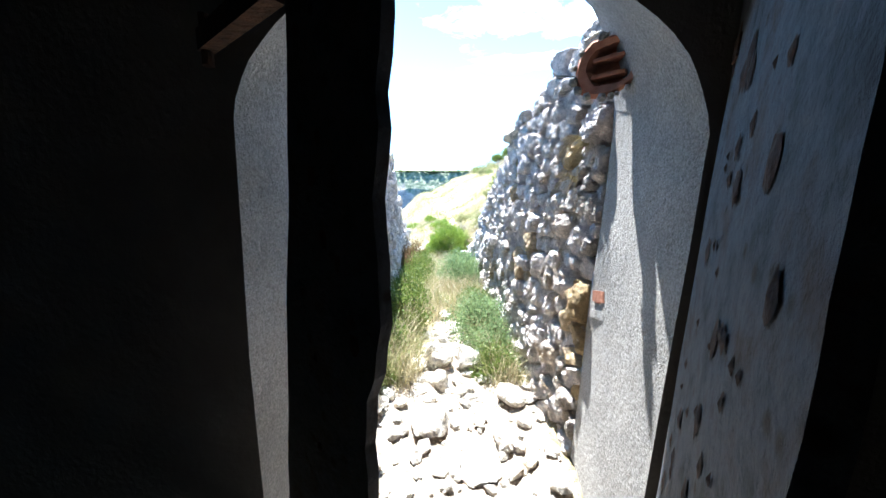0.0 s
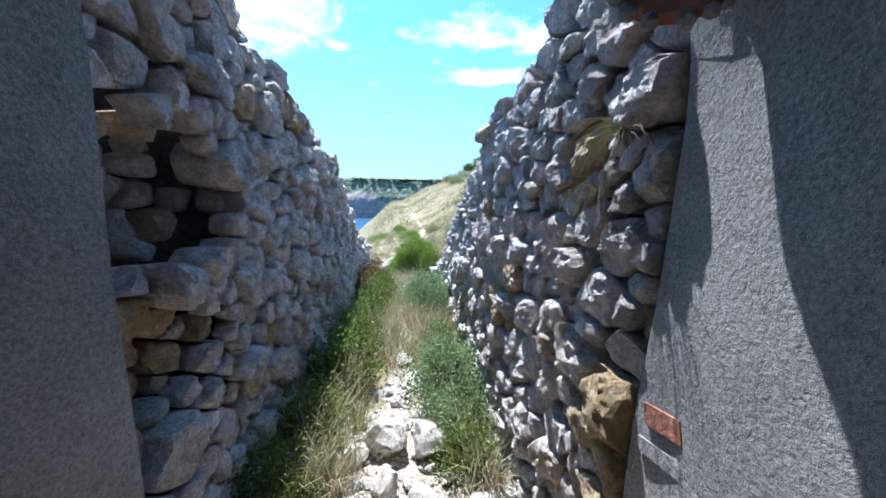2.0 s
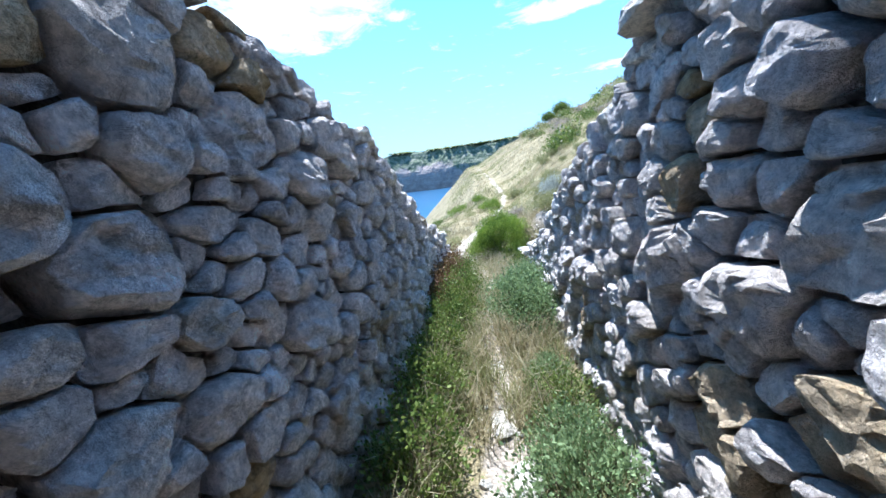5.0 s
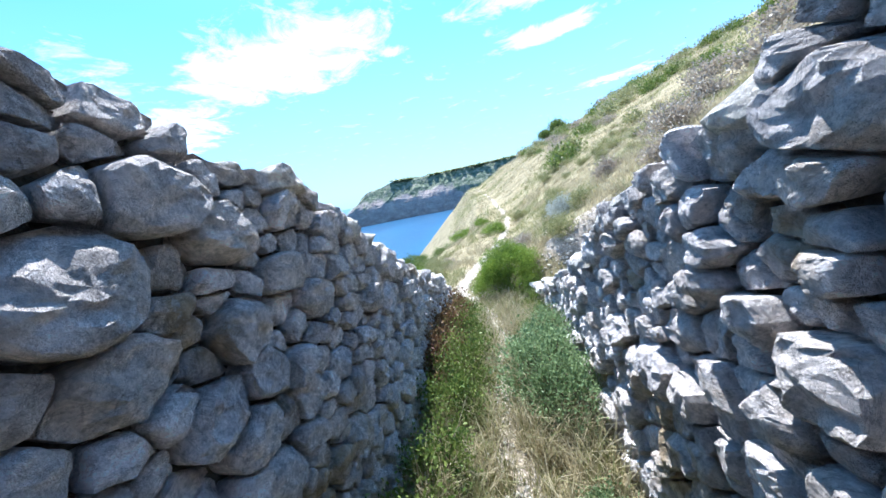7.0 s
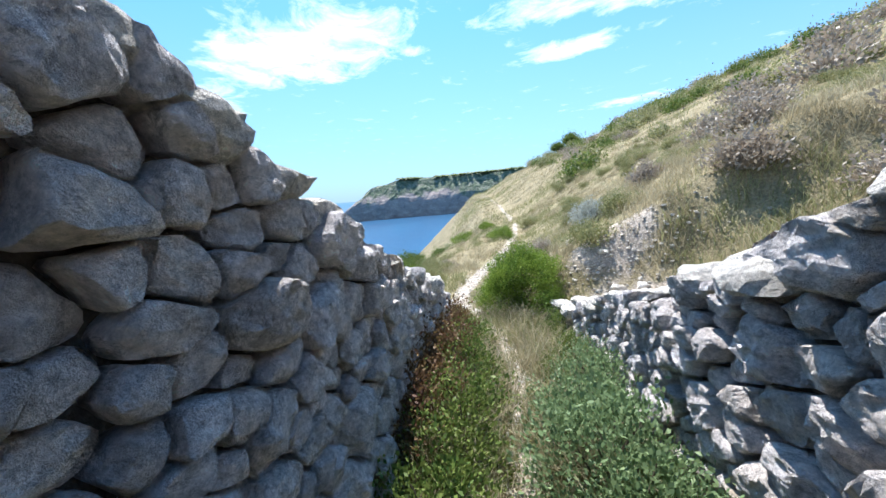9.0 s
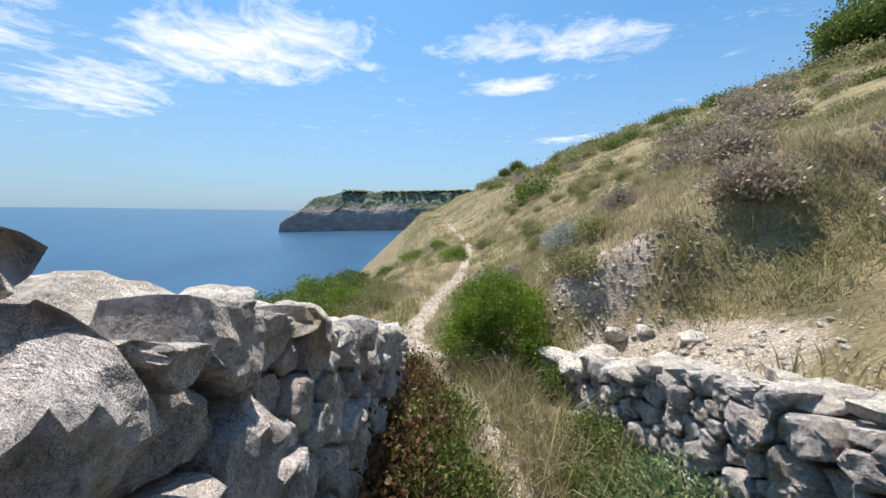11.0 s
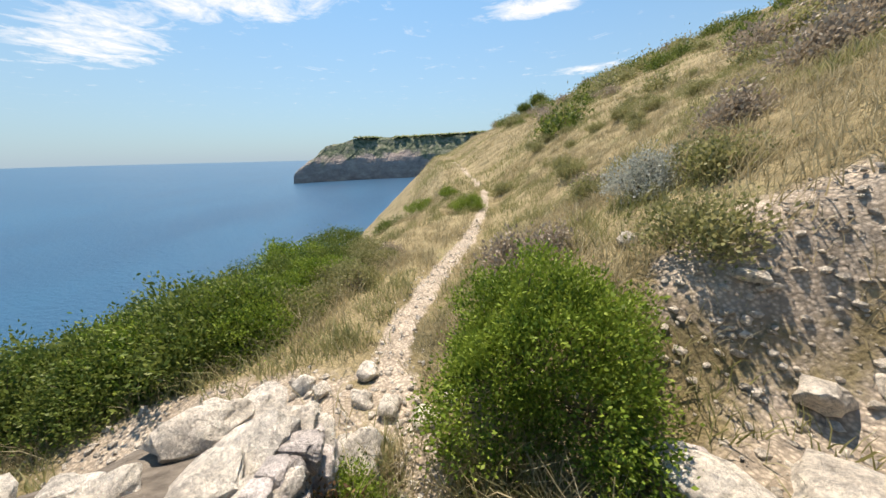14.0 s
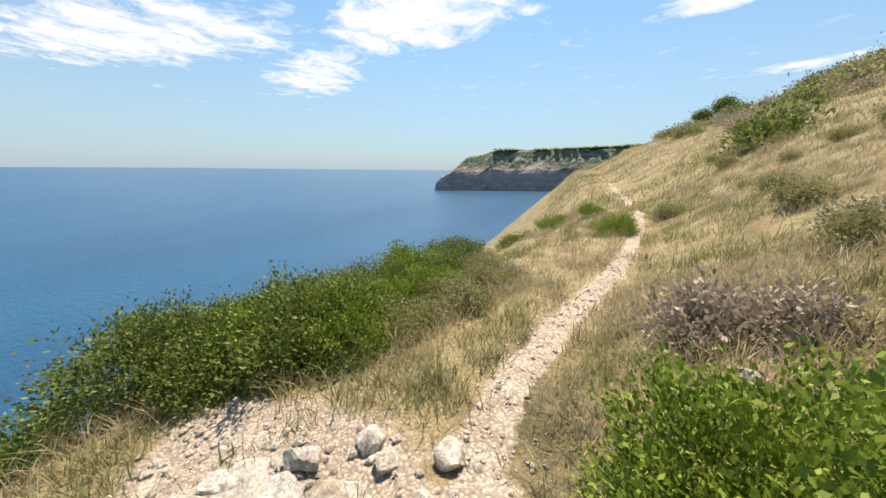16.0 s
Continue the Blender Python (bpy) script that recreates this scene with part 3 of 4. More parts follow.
def rounded(poly, n, seed):
    """A polygon resampled to n points, its corners worn round and its sides uneven."""
    p = [Vector(a) for a in poly]
    q = []
    for i, a in enumerate(p):
        b = p[(i + 1) % len(p)]
        q += [a.lerp(b, 0.08), a.lerp(b, 0.92)]
    p = q
    length = [0.0]
    for i, a in enumerate(p):
        length.append(length[-1] + (p[(i + 1) % len(p)] - a).length)
    out = []
    for k in range(n):
        t = length[-1] * k / n
        i = max(j for j in range(len(p)) if length[j] <= t)
        f = (t - length[i]) / max(1e-6, length[i + 1] - length[i])
        out.append(p[i].lerp(p[(i + 1) % len(p)], f))
    return out


def hollow(y, z):
    """How far the broken face of the left wall lies back beside the doorway."""
    a = 0.34 * max(0.0, 1 - ((y - 1.93) / 0.46) ** 2 - ((z - 1.54) / 0.27) ** 2) ** 0.5
    b = 0.2 * max(0.0, 1 - ((y - 1.8) / 0.4) ** 2 - ((z - 0.98) / 0.26) ** 2) ** 0.5
    return max(a, b)


def wall_stone(poly, size, face_of, sign, seed):
    """One stone of a wall: a split block with flat facets, bulging out of the wall face towards sign * x."""
    n = 22
    ring = rounded(poly, n, seed)
    c = sum(ring, Vector((0, 0))) / n
    span = sum((q - c).length for q in ring) / n
    if span < 0.012:
        return None
    rng = random.Random(seed)
    gap = 0.004 + 0.035 * span
    tilt_y, tilt_z = rng.uniform(-0.35, 0.35), rng.uniform(-0.3, 0.4)
    depth = min(span, 0.15)
    proud = rng.uniform(-0.03, 0.04) + 0.08 * span - (hollow(c.x, c.y) if sign > 0 else 0)
    vs = []
    levels = ((0.86, -1.3), (1.0, -0.5), (1.0, -0.08), (0.985, 0.16), (0.93, 0.32), (0.8, 0.42), (0.6, 0.46), (0.38, 0.48), (0.17, 0.5))
    facets = []
    face = rng.uniform(0.3, 0.5)
    for i in range(7):
        turn, steep = rng.uniform(0, 6.283), rng.uniform(0.03, 0.3) if i < 2 else rng.uniform(0.8, 2.4)
        facets.append((steep * math.cos(turn), steep * math.sin(turn), face + steep * (0.0 if i < 2 else rng.uniform(0.45, 0.85))))
    for scale, out in levels:
        for q in ring:
            e = q - c
            w = 1 + 0.10 * n3(e.x * 13, e.y * 13, seed * 1.7) + 0.05 * n3(e.x * 34, e.y * 34, seed * 0.7)
            e = e * max(0.2, (scale * w - gap / max(0.03, e.length)))
            o = proud + out * depth * 1.2
            if out > 0:
                o += tilt_y * e.x - tilt_z * e.y
                for fy, fz, fh in facets:
                    o = min(o, proud + fh * depth - fy * e.x - fz * e.y)
                o = max(o, proud - 0.2 * depth)
                o += 0.16 * depth * n3(e.x * 9, e.y * 9, seed * 2.3) + depth * 0.14 * (0.5 - abs(n3(e.x * 16, e.y * 16, seed * 3.1)) * 2) + 0.09 * depth * n3(e.x * 38, e.y * 38, seed)
            y, z = c.x + e.x, c.y + e.y
            vs.append(Vector((face_of(y) + sign * o, y, z)))
    k = len(levels)
    vs.append(sum(vs[-n:], Vector()) / n)
    fs = []
    for a in range(k - 1):
        for i in range(n):
            j = (i + 1) % n
            fs.append((a * n + i, a * n + j, (a + 1) * n + j, (a + 1) * n + i))
    fs += [((k - 1) * n + i, (k - 1) * n + (i + 1) % n, k * n) for i in range(n)]
    if sign < 0:
        fs = [tuple(reversed(f)) for f in fs]
    return vs, fs


def rock_verts(size, seed, flat=1.0, sub=2):
    """An angular field stone: a faceted, chipped lump."""
    rng = random.Random(seed)
    bm = bmesh.new()
    bmesh.ops.create_icosphere(bm, subdivisions=sub, radius=1)
    planes = [(Vector((rng.gauss(0, 1), rng.gauss(0, 1), rng.gauss(0, 1))).normalized(), rng.uniform(0.52, 0.82)) for i in range(15)]
    for v in bm.verts:
        for d, h in planes:
            k = v.co.dot(d) - h
            if k > 0:
                v.co -= d * k
        v.co *= 1 + 0.16 * n3(v.co.x * 1.7 + seed, v.co.y * 1.7, v.co.z * 1.7) + 0.08 * n3(v.co.x * 5, v.co.y * 5 + seed, v.co.z * 5) + 0.07 * n3(v.co.x * 9, v.co.y * 9, v.co.z * 9 + seed)
        v.co = Vector((v.co.x * size[0], v.co.y * size[1], v.co.z * size[2]))
    vs = [v.co.copy() for v in bm.verts]
    fs = [tuple(v.index for v in f.verts) for f in bm.faces]
    bm.free()
    return vs, fs


TAPER = [(7.5, 1.0), (8.3, 0.7), (8.8, 0.45)]


def dry_wall(name, label, xs_of, tops, sign, y0, y1, thick, seed, sizes):
    face_of, top_of = (lambda y: lerp(station(y), xs_of)), (lambda y: lerp(station(y), tops) - 0.06)
    floor_of = lambda y: lerp(station(y), PATH_Z) - 0.05
    wall = empty(name, face_of((y0 + y1) / 2), (y0 + y1) / 2, 0)
    off = -wall.location
    # packed core behind the face
    vs, steps = [], 60
    for i in range(steps + 1):
        y = y0 + (y1 - y0) * i / steps
        a, b = face_of(y) - sign * (0.05 + (0.36 * (1 - smooth(2.35, 2.55, y)) if sign > 0 else 0)), face_of(y) - sign * thick * lerp(station(y), TAPER)
        t = top_of(y) - 0.07 + 0.03 * n3(y * 5, seed)
        for x, z in ((a, -0.6), (a, t), ((a + b) / 2, t + 0.02), (b, t - 0.05), (b, -1.6)):
            vs.append(Vector((x, y, z)) + off)
    fs = [(i * 5 + k, i * 5 + k + 1, (i + 1) * 5 + k + 1, (i + 1) * 5 + k) for i in range(steps) for k in range(4)]
    fs += [(0, 1, 2, 3, 4), tuple(steps * 5 + k for k in range(5))]
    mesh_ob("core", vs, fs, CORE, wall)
    made = cells(y0, y1, floor_of, top_of, lambda s: lerp(s, sizes), 1.18, seed)
    made.sort(key=lambda c: -c[1])
    small_v, small_f = [], []
    for k, (poly, r) in enumerate(made):
        got = wall_stone(poly, r, face_of, sign, seed * 100 + k)
        if not got:
            continue
        v, f = got
        if k < 300:
            y, z = sum(p.y for p in v) / len(v), sum(p.z for p in v) / len(v)
            warm = (sign > 0 and hollow(y, z) > 0.02) or (y < 3.2 and n3(y * 1.7, z * 1.7, seed) > 0.28)
            mesh_ob("stone", [p + off for p in v], f, OCHRE_STONE if warm else WALL_STONE, wall)
        else:
            b = len(small_v)
            small_v += [p + off for p in v]
            small_f += [tuple(i + b for i in q) for q in f]
    if small_f:
        tagged(mesh_ob("small_stones", small_v, small_f, WALL_STONE, wall), kind="stuff")
    # loose capping stones across the wall's top
    rng = random.Random(seed + 50)
    y = y0 + 0.1
    while y < y1:
        x_in = 0.07
        while x_in < thick * lerp(station(y), TAPER) - 0.05:
            w = rng.choice((0.06, 0.08, 0.1, 0.13, 0.16, 0.2))
            v, f = rock_verts((w, w * rng.uniform(0.7, 1.3), min(0.09, w * rng.uniform(0.4, 0.75))), rng.randrange(9999), sub=3)
            turn = pose(face_of(y) - sign * x_in, y + rng.uniform(-0.08, 0.08), top_of(y) - 0.035 + rng.uniform(-0.03, 0.03), rng.uniform(-20, 20), rng.uniform(-20, 20), rng.uniform(0, 360))
            mesh_ob("cap_stone", [turn @ p + off for p in v], f, PALE_STONE, wall)
            x_in += w * 1.35
        y += rng.uniform(0.16, 0.26)
    tagged(wall, label, "wall", kind="structure")


SIZES = [(1.5, 0.13), (3, 0.14), (5, 0.125), (6, 0.11), (9, 0.10)]
dry_wall("wall_left", "tall dry-stone wall of grey limestone, stepping down, loose capstones", LEFT_X, LEFT_TOP, 1, 1.57, along(WALL_END), 1.25, 3, SIZES)
dry_wall("wall_right", "dry-stone retaining wall of grey limestone holding back the slope", RIGHT_X, RIGHT_TOP, -1, 1.57, along(WALL_END), 0.6, 8, SIZES)


# ---- loose rocks and rubble ----
def rock(x, y, w, d, h, seed, label, group, name="rock"):
    v, f = rock_verts((w, d, h), seed, sub=3)
    ob = mesh_ob(name, v, f, PALE_STONE)
    y = along(y)
    ob.location = (x, y, ground_z(x, y) + h * 0.45)
    ob.rotation_euler = (0.1 * n3(seed, 1), 0.1 * n3(seed, 2), seed * 1.3)
    tagged(ob, label, "rock", group)


for k, (x, y, w, d, h) in enumerate([(0.02, 2.62, 0.15, 0.14, 0.17), (0.24, 2.55, 0.13, 0.12, 0.16), (-0.2, 2.5, 0.1, 0.09, 0.08), (0.02, 2.3, 0.13, 0.1, 0.1), (0.2, 2.2, 0.1, 0.1, 0.07),
                                      (-0.02, 1.85, 0.2, 0.15, 0.1), (0.55, 2.1, 0.13, 0.1, 0.09), (0.45, 1.75, 0.12, 0.11, 0.07), (-0.42, 1.9, 0.14, 0.1, 0.1), (0.32, 2.95, 0.12, 0.1, 0.06),
                                      (0.15, 3.3, 0.12, 0.1, 0.05), (0.05, 3.7, 0.1, 0.13, 0.04), (0.3, 2.75, 0.1, 0.08, 0.06), (-0.35, 1.5, 0.1, 0.1, 0.07), (0.25, 1.5, 0.13, 0.1, 0.06)]):
    rock(x, y, w, d, h, k + 20, "pale broken limestone block lying in the rubble", "rubble in the passage")
for k, (x, y, w, d, h) in enumerate([(-0.92, 8.78, 0.17, 0.15, 0.16), (-1.25, 8.8, 0.2, 0.16, 0.15), (-1.6, 8.85, 0.2, 0.15, 0.1), (-0.62, 9.15, 0.12, 0.12, 0.06), (-0.85, 9.2, 0.1, 0.1, 0.07), (0.55, 8.6, 0.2, 0.14, 0.1), (0.8, 8.35, 0.3, 0.22, 0.08),
                                      (0.88, 10.1, 0.09, 0.08, 0.09), (1.3, 8.95, 0.16, 0.12, 0.1), (1.55, 8.9, 0.12, 0.1, 0.07), (1.75, 8.5, 0.18, 0.13, 0.06), (1.2, 9.35, 0.1, 0.1, 0.05), (-1.05, 9.25, 0.1, 0.08, 0.07), (-1.5, 9.2, 0.16, 0.12, 0.06),
                                      (-2.1, 9.1, 0.14, 0.12, 0.05), (0.2, 10.3, 0.07, 0.06, 0.06), (-0.45, 9.35, 0.1, 0.08, 0.05), (1.1, 7.6, 0.26, 0.18, 0.07), (1.4, 8.0, 0.2, 0.16, 0.06), (-1.58, 9.5, 0.1, 0.09, 0.08), (-1.83, 9.27, 0.13, 0.1, 0.09), (-1.98, 9.0, 0.26, 0.16, 0.1), (-1.1, 9.58, 0.12, 0.1, 0.08), (-2.37, 8.78, 0.16, 0.12, 0.07), (-1.4, 9.42, 0.08, 0.08, 0.06)]):
    rock(x, y, w, d, h, k + 60, "white weathered limestone rock half sunk in the ground", "rocks along the path")


def scatter_stones(name, label, count, place, lo, hi, seed):
    rng = random.Random(seed)
    kinds = [rock_verts((1, 0.8, 0.55), 300 + k, sub=1) for k in range(8)]
    vs, fs = [], []
    for i in range(count):
        x, y = place(rng)
        y = along(y)
        r = lo + (hi - lo) * rng.random() ** 3
        v, f = kinds[i % 8]
        t = pose(x, y, ground_z(x, y) + r * 0.2, rng.uniform(-20, 20), rng.uniform(-20, 20), rng.uniform(0, 360))
        b = len(vs)
        vs += [t @ (p * r) for p in v]
        fs += [tuple(q + b for q in w) for w in f]
    tagged(mesh_ob(name, vs, fs, PALE_STONE), label, "gravel", kind="stuff")


scatter_stones("rubble", "pale limestone rubble covering the passage floor", 620, lambda r: (r.uniform(-0.6, 0.72), 0.7 + 2.6 * r.random() ** 1.3), 0.015, 0.085, 1)


def on_path(r):
    y = r.uniform(3, 14.5)
    return lerp(y, PATH_X) + r.gauss(0, 0.1 if y < 8 else 0.15), y


scatter_stones("gravel", "small pale stones on the trodden path", 1700, on_path, 0.006, 0.035, 2)
scatter_stones("scree", "white limestone scree on the bare terrace", 1300, lambda r: (1.25 + r.gauss(0, 0.45), 8.15 + r.gauss(0, 0.5)), 0.008, 0.05, 3)
scatter_stones("scree", "pale stony streak below the slope", 420, lambda r: (1.45 + r.gauss(0, 0.5), 9.3 + r.gauss(0, 0.2)), 0.008, 0.05, 4)
scatter_stones("scree", "pale stones beside the path", 700, lambda r: (-2.1 + r.gauss(0, 0.7), 9.15 + r.gauss(0, 0.25)), 0.008, 0.05, 5)


# ---- plants ----
def blades(name, label, spots, material, height, width, lean, seed):
    """Single grass blades, bent at half height; spots: (x, y, count, radius, height factor)."""
    rng = random.Random(seed)
    vs, fs = [], []
    for x0, y0, count, radius, tall in spots:
        for i in range(count):
            a, r = rng.uniform(0, 6.283), radius * math.sqrt(rng.random())
            x, y = x0 + r * math.cos(a), along(y0) + r * math.sin(a)
            z = ground_z(x, y) - 0.01
            h = height * tall * rng.uniform(0.45, 1.25)
            t = rng.uniform(0, 6.283)
            c, s = math.cos(t), math.sin(t)
            b = h * lean * rng.uniform(0.2, 1.6)
            p, q = rng.uniform(0, 6.283), width * rng.uniform(0.6, 1.3) * (0.6 + 0.4 * tall)
            px, py = math.cos(p) * q, math.sin(p) * q
            k = len(vs)
            vs += [(x - px, y - py, z), (x + px, y + py, z), (x + px * 0.7 + c * b * 0.35, y + py * 0.7 + s * b * 0.35, z + h * 0.6),
                   (x - px * 0.7 + c * b * 0.35, y - py * 0.7 + s * b * 0.35, z + h * 0.6), (x + c * b, y + s * b, z + h)]
            fs += [(k, k + 1, k + 2, k + 3), (k + 3, k + 2, k + 4)]
    return tagged(mesh_ob(name, vs, fs, material), label, "grass", kind="stuff")


def shrub_meshes(name, radius, height, leaves, leaf, seed, material, stems=14, hollow=0.55, droop=0.0):
    """Twigs and a crown of small leaves in sprays, with an uneven outline and gaps."""
    rng = random.Random(seed)
    vs, fs = [], []
    sprays = max(30, leaves // 34)
    centres = []
    for i in range(sprays):
        a, e = rng.uniform(0, 6.283), math.asin(rng.uniform(-0.15, 1))
        k = (hollow + (1 - hollow) * rng.random() ** 0.6) * (0.8 + 0.45 * n3(math.cos(a) * 1.5 + seed, math.sin(a) * 1.5, e * 1.6) + 0.22 * n3(math.cos(a) * 4, math.sin(a) * 4 + seed, e * 4))
        centres.append(Vector((radius * k * math.cos(e) * math.cos(a), radius * k * math.cos(e) * math.sin(a), height * (0.12 + 0.88 * max(0.02, k * math.sin(e) + 0.04)))))
    for c in centres:
        out = Vector((c.x, c.y, c.z * 0.9 + 0.1)).normalized()
        size = rng.uniform(1.8, 3.2) * leaf
        for j in range(34):
            p = c + Vector((rng.gauss(0, 1), rng.gauss(0, 1), rng.gauss(0, 1))) * size * 0.62
            d = (out + Vector((rng.gauss(0, 0.7), rng.gauss(0, 0.7), rng.gauss(0.25 - droop, 0.6)))).normalized()
            s = d.cross(Vector((rng.gauss(0, 1), rng.gauss(0, 1), rng.gauss(0, 1)))).normalized()
            l = leaf * rng.uniform(0.6, 1.3)
            k = len(vs)
            vs += [p, p + d * l * 0.5 + s * l * 0.27, p + d * l, p + d * l * 0.5 - s * l * 0.27]
            fs.append((k, k + 1, k + 2, k + 3))
    crown = bpy.data.meshes.new("crown")
    crown.from_pydata([tuple(v) for v in vs], [], fs)
    crown.materials.append(material)
    vs, fs = [], []
    for i in range(stems):
        tip = rng.choice(centres)
        base = Vector((rng.gauss(0, 0.06), rng.gauss(0, 0.06), -0.05))
        mid = base.lerp(tip, 0.5) + Vector((rng.gauss(0, 0.05), rng.gauss(0, 0.05), 0.05)) * radius
        k = len(vs)
        for q, w in ((base, 0.013), (mid, 0.008), (tip, 0.003)):
            vs += [q + Vector((w * math.cos(a), w * math.sin(a), 0)) for a in (0, 2.1, 4.2)]
        for lvl in (0, 3):
            fs += [(k + lvl + a, k + lvl + (a + 1) % 3, k + lvl + 3 + (a + 1) % 3, k + lvl + 3 + a) for a in range(3)]
    twigs = bpy.data.meshes.new("twig")
    twigs.from_pydata([tuple(v) for v in vs], [], fs)
    twigs.materials.append(BARK if material not in (TWIG,) else TWIG)
    return crown, twigs


def shrub(meshes, x, y, scale, turn, label, group="", name="shrub", sink=0.04):
    y = along(y)
    ob = empty(name, x, y, ground_z(x, y) - sink)
    ob.rotation_euler.z, ob.scale = turn, (scale, scale, scale)
    for part_name, me in zip(("crown", "twig"), meshes):
        p = new(part_name, me)
        p.parent = ob
        if part_name == "twig":
            tagged(p, kind="stuff")
    return tagged(ob, label, "bush", group)


shrub(shrub_meshes("mastic", 0.72, 0.94, 52000, 0.024, 11, LEAF_BRIGHT, 40, 0.6), 0.03, 9.22, 1.0, 0.4, "rounded bright green mastic bush beside the path")
low = [shrub_meshes("low", 0.75, 0.62, 11000, 0.036, 20 + k, LEAF_DARK if k != 1 else LEAF_BRIGHT, 20, 0.6) for k in range(3)]
rng = random.Random(77)
band = [(-3.0, 10.5), (-3.5, 10.2), (-3.9, 10.0), (-4.4, 9.6), (-2.9, 10.8), (-3.5, 10.7), (-4.2, 10.6), (-3.0, 11.5), (-3.7, 11.5), (-4.4, 11.3), (-2.7, 12.2), (-3.3, 12.3), (-4.1, 12.3),
        (-4.9, 10.3), (-5.0, 11.0), (-3.0, 13.1), (-3.7, 13.2), (-5.2, 9.0), (-4.7, 8.3), (-5.4, 7.6), (-3.4, 14.6), (-2.6, 17), (-2.2, 21), (-3.1, 10.05), (-3.6, 9.75), (-2.65, 10.4)]
for k, (x, y) in enumerate(band):
    shrub(low[k % 3], x, y, rng.uniform(1.0, 1.35) * (0.7 if k > 22 else 1.05 if y < 11.2 else 0.9), rng.uniform(0, 6.28), "low dark green wind-pruned bush above the cliff", "bushes above the cliff", sink=0.06)
grey_mesh = shrub_meshes("rockrose", 0.36, 0.52, 5000, 0.026, 31, LEAF_GREY, 20, 0.45)
for k, (x, y, s) in enumerate([(0.3, 5.35, 1.2), (0.38, 5.0, 1.0), (0.25, 5.9, 1.0), (0.42, 3.1, 1.0), (0.45, 3.45, 0.8), (0.46, 2.75, 0.8), (0.45, 6.5, 0.9), (0.4, 4.1, 0.6)]):
    shrub(grey_mesh, x, y, s, k * 1.9, "grey-green shrub growing at the foot of the wall", "shrubs in the passage")
weed = shrub_meshes("weed", 0.28, 0.4, 3200, 0.026, 33, LEAF_DARK, 16, 0.35)
for k, (x, y, s) in enumerate([(-0.52, 2.2, 0.8), (-0.5, 2.7, 0.9), (-0.42, 3.3, 1.2), (-0.45, 3.9, 1.1), (0.48, 2.45, 0.8), (0.42, 3.75, 0.9), (-0.48, 5.0, 1.1), (-0.48, 6.0, 1.2), (-0.45, 5.5, 1.1), (-0.55, 7.6, 1.1), (-0.48, 4.4, 1.0), (-0.5, 6.8, 1.1), (0.4, 7.4, 0.8), (0.4, 8.2, 0.8), (0.25, 6.9, 0.7)]):
    shrub(weed, x, y, s, k * 2.3, "leafy green weed beside the narrow path", "weeds in the passage", "weed")
vine = shrub_meshes("vine", 0.33, 0.62, 2600, 0.032, 35, LEAF_RED, 26, 0.3, 0.3)
for k, (x, y, s) in enumerate([(-0.76, 5.7, 0.95), (-0.77, 6.2, 1.0), (-0.78, 6.7, 1.05), (-0.78, 7.2, 1.05), (-0.8, 7.9, 0.8), (-0.85, 8.3, 0.7)]):
    shrub(vine, x, y, s, k * 1.1, "withered reddish-brown creeper on the wall's foot", "withered creepers", "creeper")
shrub(low[1], -0.88, 8.45, 0.42, 2.0, "small green bush growing out of the wall's end")
shrub(low[1], -0.3, 16.4, 0.75, 1.0, "small round green bush beside the far path")
shrub(low[1], -1.0, 19.5, 0.6, 3.0, "small round green bush beside the far path")
shrub(shrub_meshes("silver", 0.42, 0.5, 6500, 0.028, 41, LEAF_SILVER, 30, 0.4), 1.42, 11.0, 1.0, 0, "silvery grey everlasting bush on the slope")
twig_mesh = shrub_meshes("broom", 0.42, 0.42, 2600, 0.055, 43, TWIG, 140, 0.25)
for k, (x, y, s) in enumerate([(0.15, 10.9, 0.9), (0.5, 10.7, 0.7), (2.9, 9.4, 1.0), (3.5, 10.4, 1.1), (2.6, 11.6, 0.9), (4.4, 9.0, 1.2), (-1.9, 11.6, 0.5), (4.2, 12.5, 1.2), (-1.8, 13.2, 0.6), (1.5, 12.5, 0.7), (3.4, 8.2, 0.9), (6, 14, 1.4)]):
    shrub(twig_mesh, x, y, s, k * 1.7, "leafless grey-brown twiggy bush on the dry slope", "dry bushes on the slope", "dry_bush")
yellow = shrub_meshes("spurge", 0.42, 0.36, 3600, 0.036, 45, GRASS_GREEN, 14, 0.3)
for k in range(70):
    x, y = (rng.uniform(0.6, 9), rng.uniform(9.3, 24)) if k > 12 else (rng.uniform(-2.6, -1.7), rng.uniform(10.6, 13.5))
    shrub(yellow, x, y, rng.uniform(0.5, 1.1), rng.uniform(0, 6.28), "olive-yellow cushion shrub in dry grass", "cushion shrubs on the slope")
far_bush = [shrub_meshes("far", 0.8, 0.6, 900, 0.13, 61 + k, (LEAF_DARK, GRASS_GREEN, TWIG, GRASS_GREEN)[k], 6, 0.5) for k in range(4)]
for k in range(150):
    x, y = rng.uniform(4, 30), rng.uniform(15, 62)
    shrub(far_bush[k % 4], x, y, rng.uniform(0.5, 1.5), rng.uniform(0, 6.28), ("dark green bush on the upper slope", "olive cushion bush on the upper slope", "grey-brown dry bush on the upper slope", "olive cushion bush on the upper slope")[k % 4], "bushes on the upper slope")


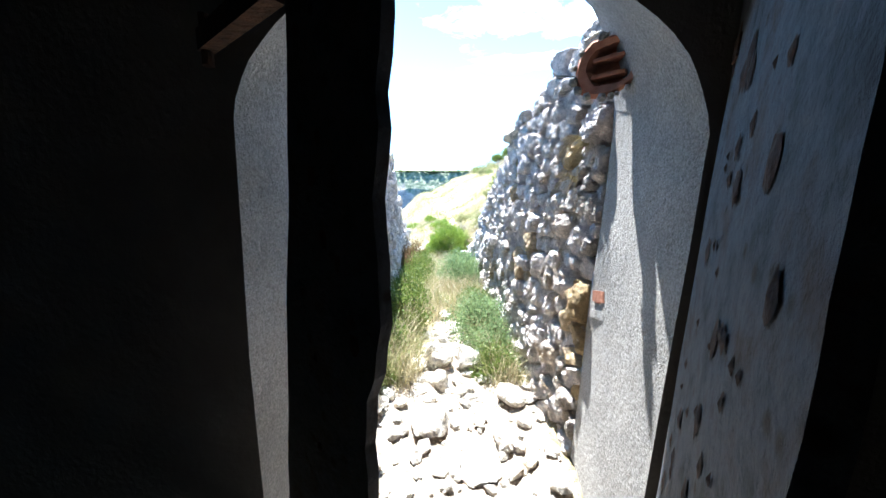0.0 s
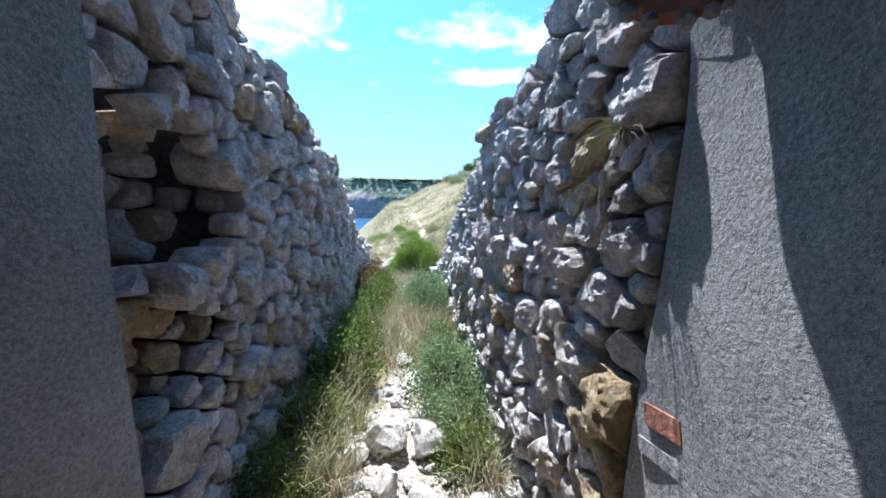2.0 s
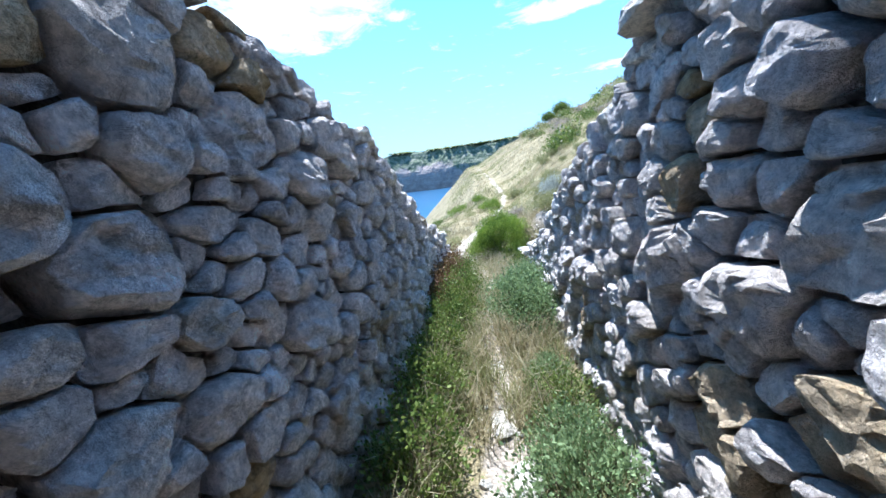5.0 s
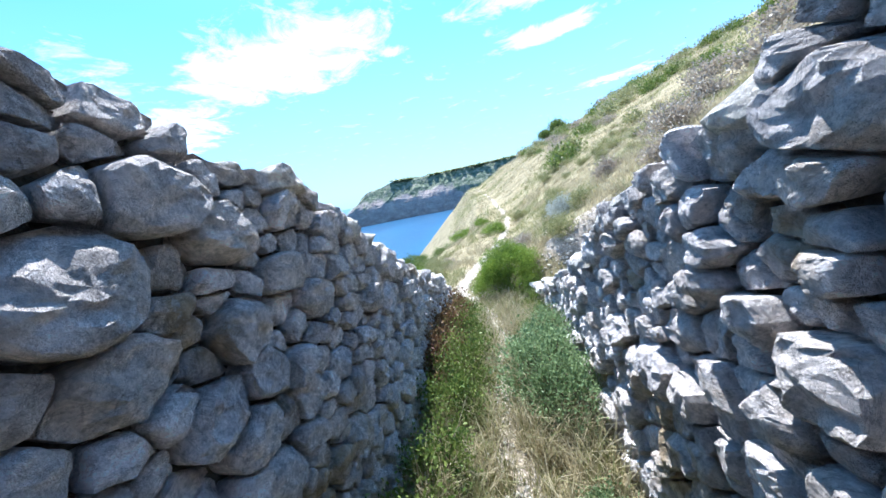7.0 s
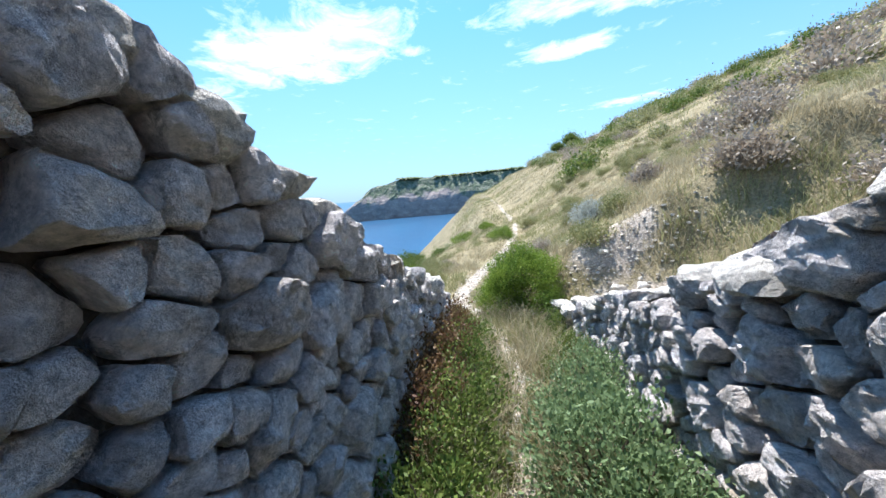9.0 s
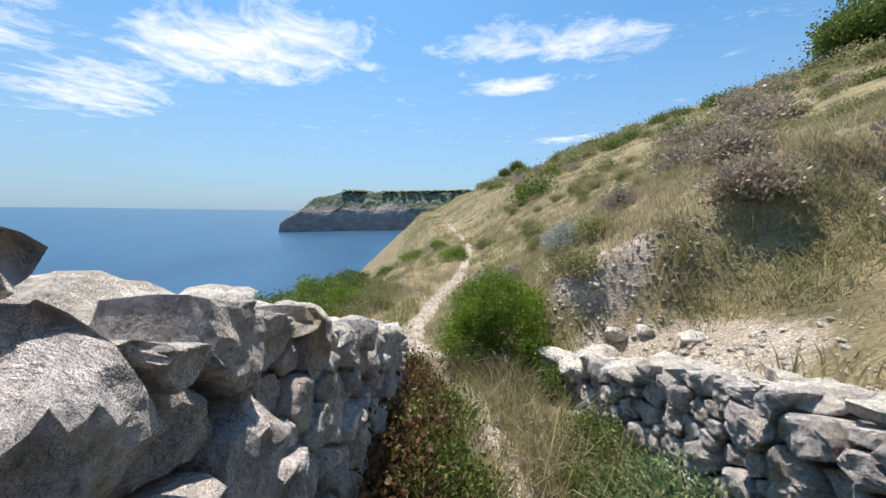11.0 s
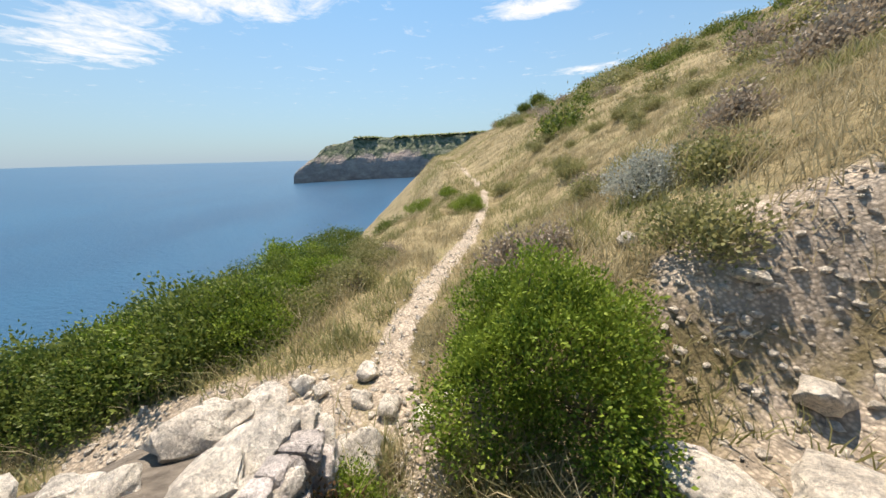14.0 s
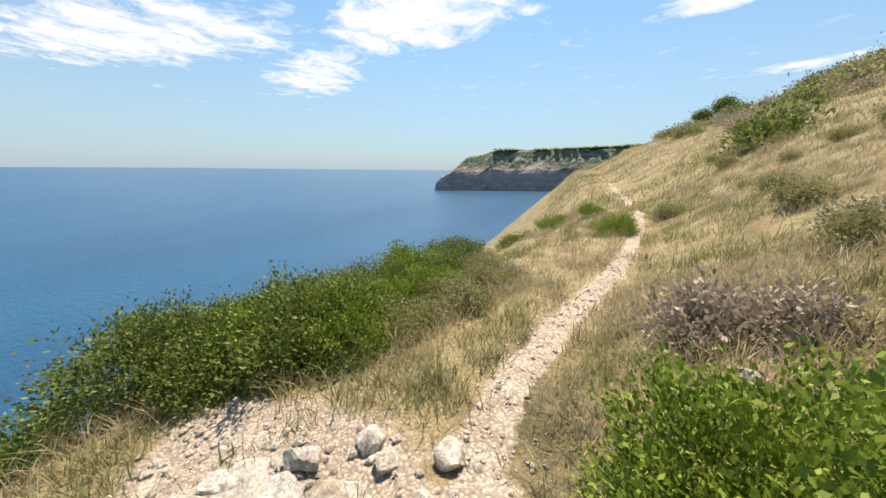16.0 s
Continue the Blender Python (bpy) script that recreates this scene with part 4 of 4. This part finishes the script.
def pine(x, y, s, turn):
    tree = empty("pine_tree", x, y, ground_z(x, y) - 0.1)
    tree.scale, tree.rotation_euler.z = (s, s, s), turn
    for n, me in zip(("trunk", "limbs", "crown"), PINE):
        p = new(n, me)
        p.parent = tree
    tagged(tree, "dark green umbrella-shaped pine on the hilltop", "tree", "pines on the ridge")


def tube(points, widths, n=7):
    vs, fs = [], []
    for q, w in zip(points, widths):
        vs += [(q[0] + w * math.cos(a * 6.283 / n), q[1] + w * math.sin(a * 6.283 / n), q[2]) for a in range(n)]
    for l in range(len(points) - 1):
        fs += [(l * n + a, l * n + (a + 1) % n, (l + 1) * n + (a + 1) % n, (l + 1) * n + a) for a in range(n)]
    return vs, fs


def plain_mesh(name, vs, fs, material):
    me = bpy.data.meshes.new(name)
    me.from_pydata([tuple(v) for v in vs], [], fs)
    me.materials.append(material)
    return me


crown, limbs = shrub_meshes("pine", 1.6, 1.7, 7000, 0.17, 51, LEAF_DARK, 16, 0.4)
crown.transform(Matrix.Translation((0, 0, 0.7))), limbs.transform(Matrix.Translation((0, 0, 0.7)))
PINE = [plain_mesh("trunk", *tube(((0, 0, 0), (0.05, 0.02, 0.8), (0.1, 0.0, 1.7)), (0.15, 0.11, 0.05)), BARK), limbs, crown]
for k, (x, y, s) in enumerate([(29, 31, 1.5), (32, 33, 1.7), (34, 30, 1.8), (31, 28, 1.4), (9, 62, 0.8), (10.5, 60, 0.9), (36, 33, 1.8)]):
    pine(x, y, s, k * 1.3)

# grass in the passage, on the verges, on the slope, and far up the hill
rng = random.Random(8)
spots = []
for i in range(640):
    y = rng.uniform(2.2, 8.9)
    side = rng.choice((-1, 1))
    x = lerp(y, PATH_X) + side * rng.uniform(0.055 if y > 3.4 else 0.3, 0.55)
    if lerp(y, LEFT_X) + 0.08 < x < lerp(y, RIGHT_X) - 0.06:
        spots.append((x, y, 34, 0.09, rng.uniform(0.6, 1.3)))
blades("grass", "mixed green and straw-coloured grass along the path", spots[::2], GRASS_GREEN, 0.2, 0.0035, 0.7, 1)
blades("dry_grass", "tall straw-coloured dry grass along the path", spots[1::2], GRASS_DRY, 0.26, 0.003, 0.8, 2)
verge, slope, green = [], [], []
for i in range(5200):
    x, y = rng.uniform(-4.2, 8.5), rng.uniform(8.2, 22) if i % 3 else rng.uniform(8.2, 13)
    d = abs(x - lerp(y, PATH_X))
    if d < (0.22 if y < 14 else 0.16) or (y < 9.0 and -2.4 < x < 0.62):
        continue
    if trodden(x, y) > 0.45 and rng.random() < 0.93:
        continue
    tone = n3(x * 0.55, y * 0.55, 12)
    (green if tone > 0.06 else slope).append((x, y, 26, 0.16, rng.uniform(0.45, 1.15)))
blades("dry_grass", "bleached dry grass tufts over the hillside", slope, GRASS_DRY, 0.2, 0.0042, 0.8, 3)
blades("grass", "olive-green grass tufts on the hillside", green, GRASS_GREEN, 0.19, 0.0045, 0.8, 4)
far = []
for i in range(5200):
    y = rng.uniform(20, 75)
    x = lerp(y, PATH_X) + rng.uniform(-4, 34)
    if abs(x - lerp(y, PATH_X)) > 0.3:
        far.append((x, y, 16, 0.7, rng.uniform(0.7, 1.5)))
near_right = [(rng.uniform(1.2, 12), rng.uniform(2.5, 8.6), 22, 0.22, rng.uniform(0.6, 1.2)) for i in range(800)]
near_right = [s for s in near_right if trodden(s[0], s[1]) < 0.5]
patchy = [n3(x * 0.16, y * 0.16, 21) + 0.5 * n3(x * 0.6, y * 0.6, 22) > 0.04 for x, y, *rest in far]
blades("dry_grass", "pale dry grass high on the hillside", [f for f, g in zip(far, patchy) if not g], GRASS_DRY, 0.22, 0.011, 1.0, 5)
blades("grass", "olive-green grass patches high on the hillside", [f for f, g in zip(far, patchy) if g], GRASS_GREEN, 0.24, 0.012, 1.0, 7)
blades("dry_grass", "dry grass above the retaining wall", near_right, GRASS_DRY, 0.19, 0.005, 0.8, 6)


def hanging_straw(x, y, z, count, seed):
    """Withered stalks rooted in a joint of the wall, arching out and down."""
    rng = random.Random(seed)
    vs, fs = [], []
    for i in range(count):
        out, side, rise = rng.uniform(0.03, 0.16), rng.gauss(0, 0.12), rng.uniform(0.0, 0.08)
        fall, w = rng.uniform(0.05, 0.28), rng.uniform(0.0008, 0.0018)
        k = len(vs)
        for j in range(7):
            f = j / 6
            p = Vector((-out * f, side * f + 0.012 * n3(f * 4, i), rise * 4 * f * (1 - f) - fall * f * f))
            vs += [p + Vector((w * math.cos(a), w * math.sin(a), w * math.sin(a * 2))) * (1.1 - f) for a in (0, 2.1, 4.2)]
        for j in range(6):
            fs += [(k + j * 3 + a, k + j * 3 + (a + 1) % 3, k + j * 3 + 3 + (a + 1) % 3, k + j * 3 + 3 + a) for a in range(3)]
    ob = mesh_ob("dry_plant", vs, fs, GRASS_DRY)
    ob.location = (x, y, z)
    tagged(ob, "withered straw-coloured plant hanging from a wall joint", "plant", "withered plants on the wall")


hanging_straw(0.74, 1.74, 1.8, 60, 3)
hanging_straw(0.74, 1.84, 1.62, 30, 4)
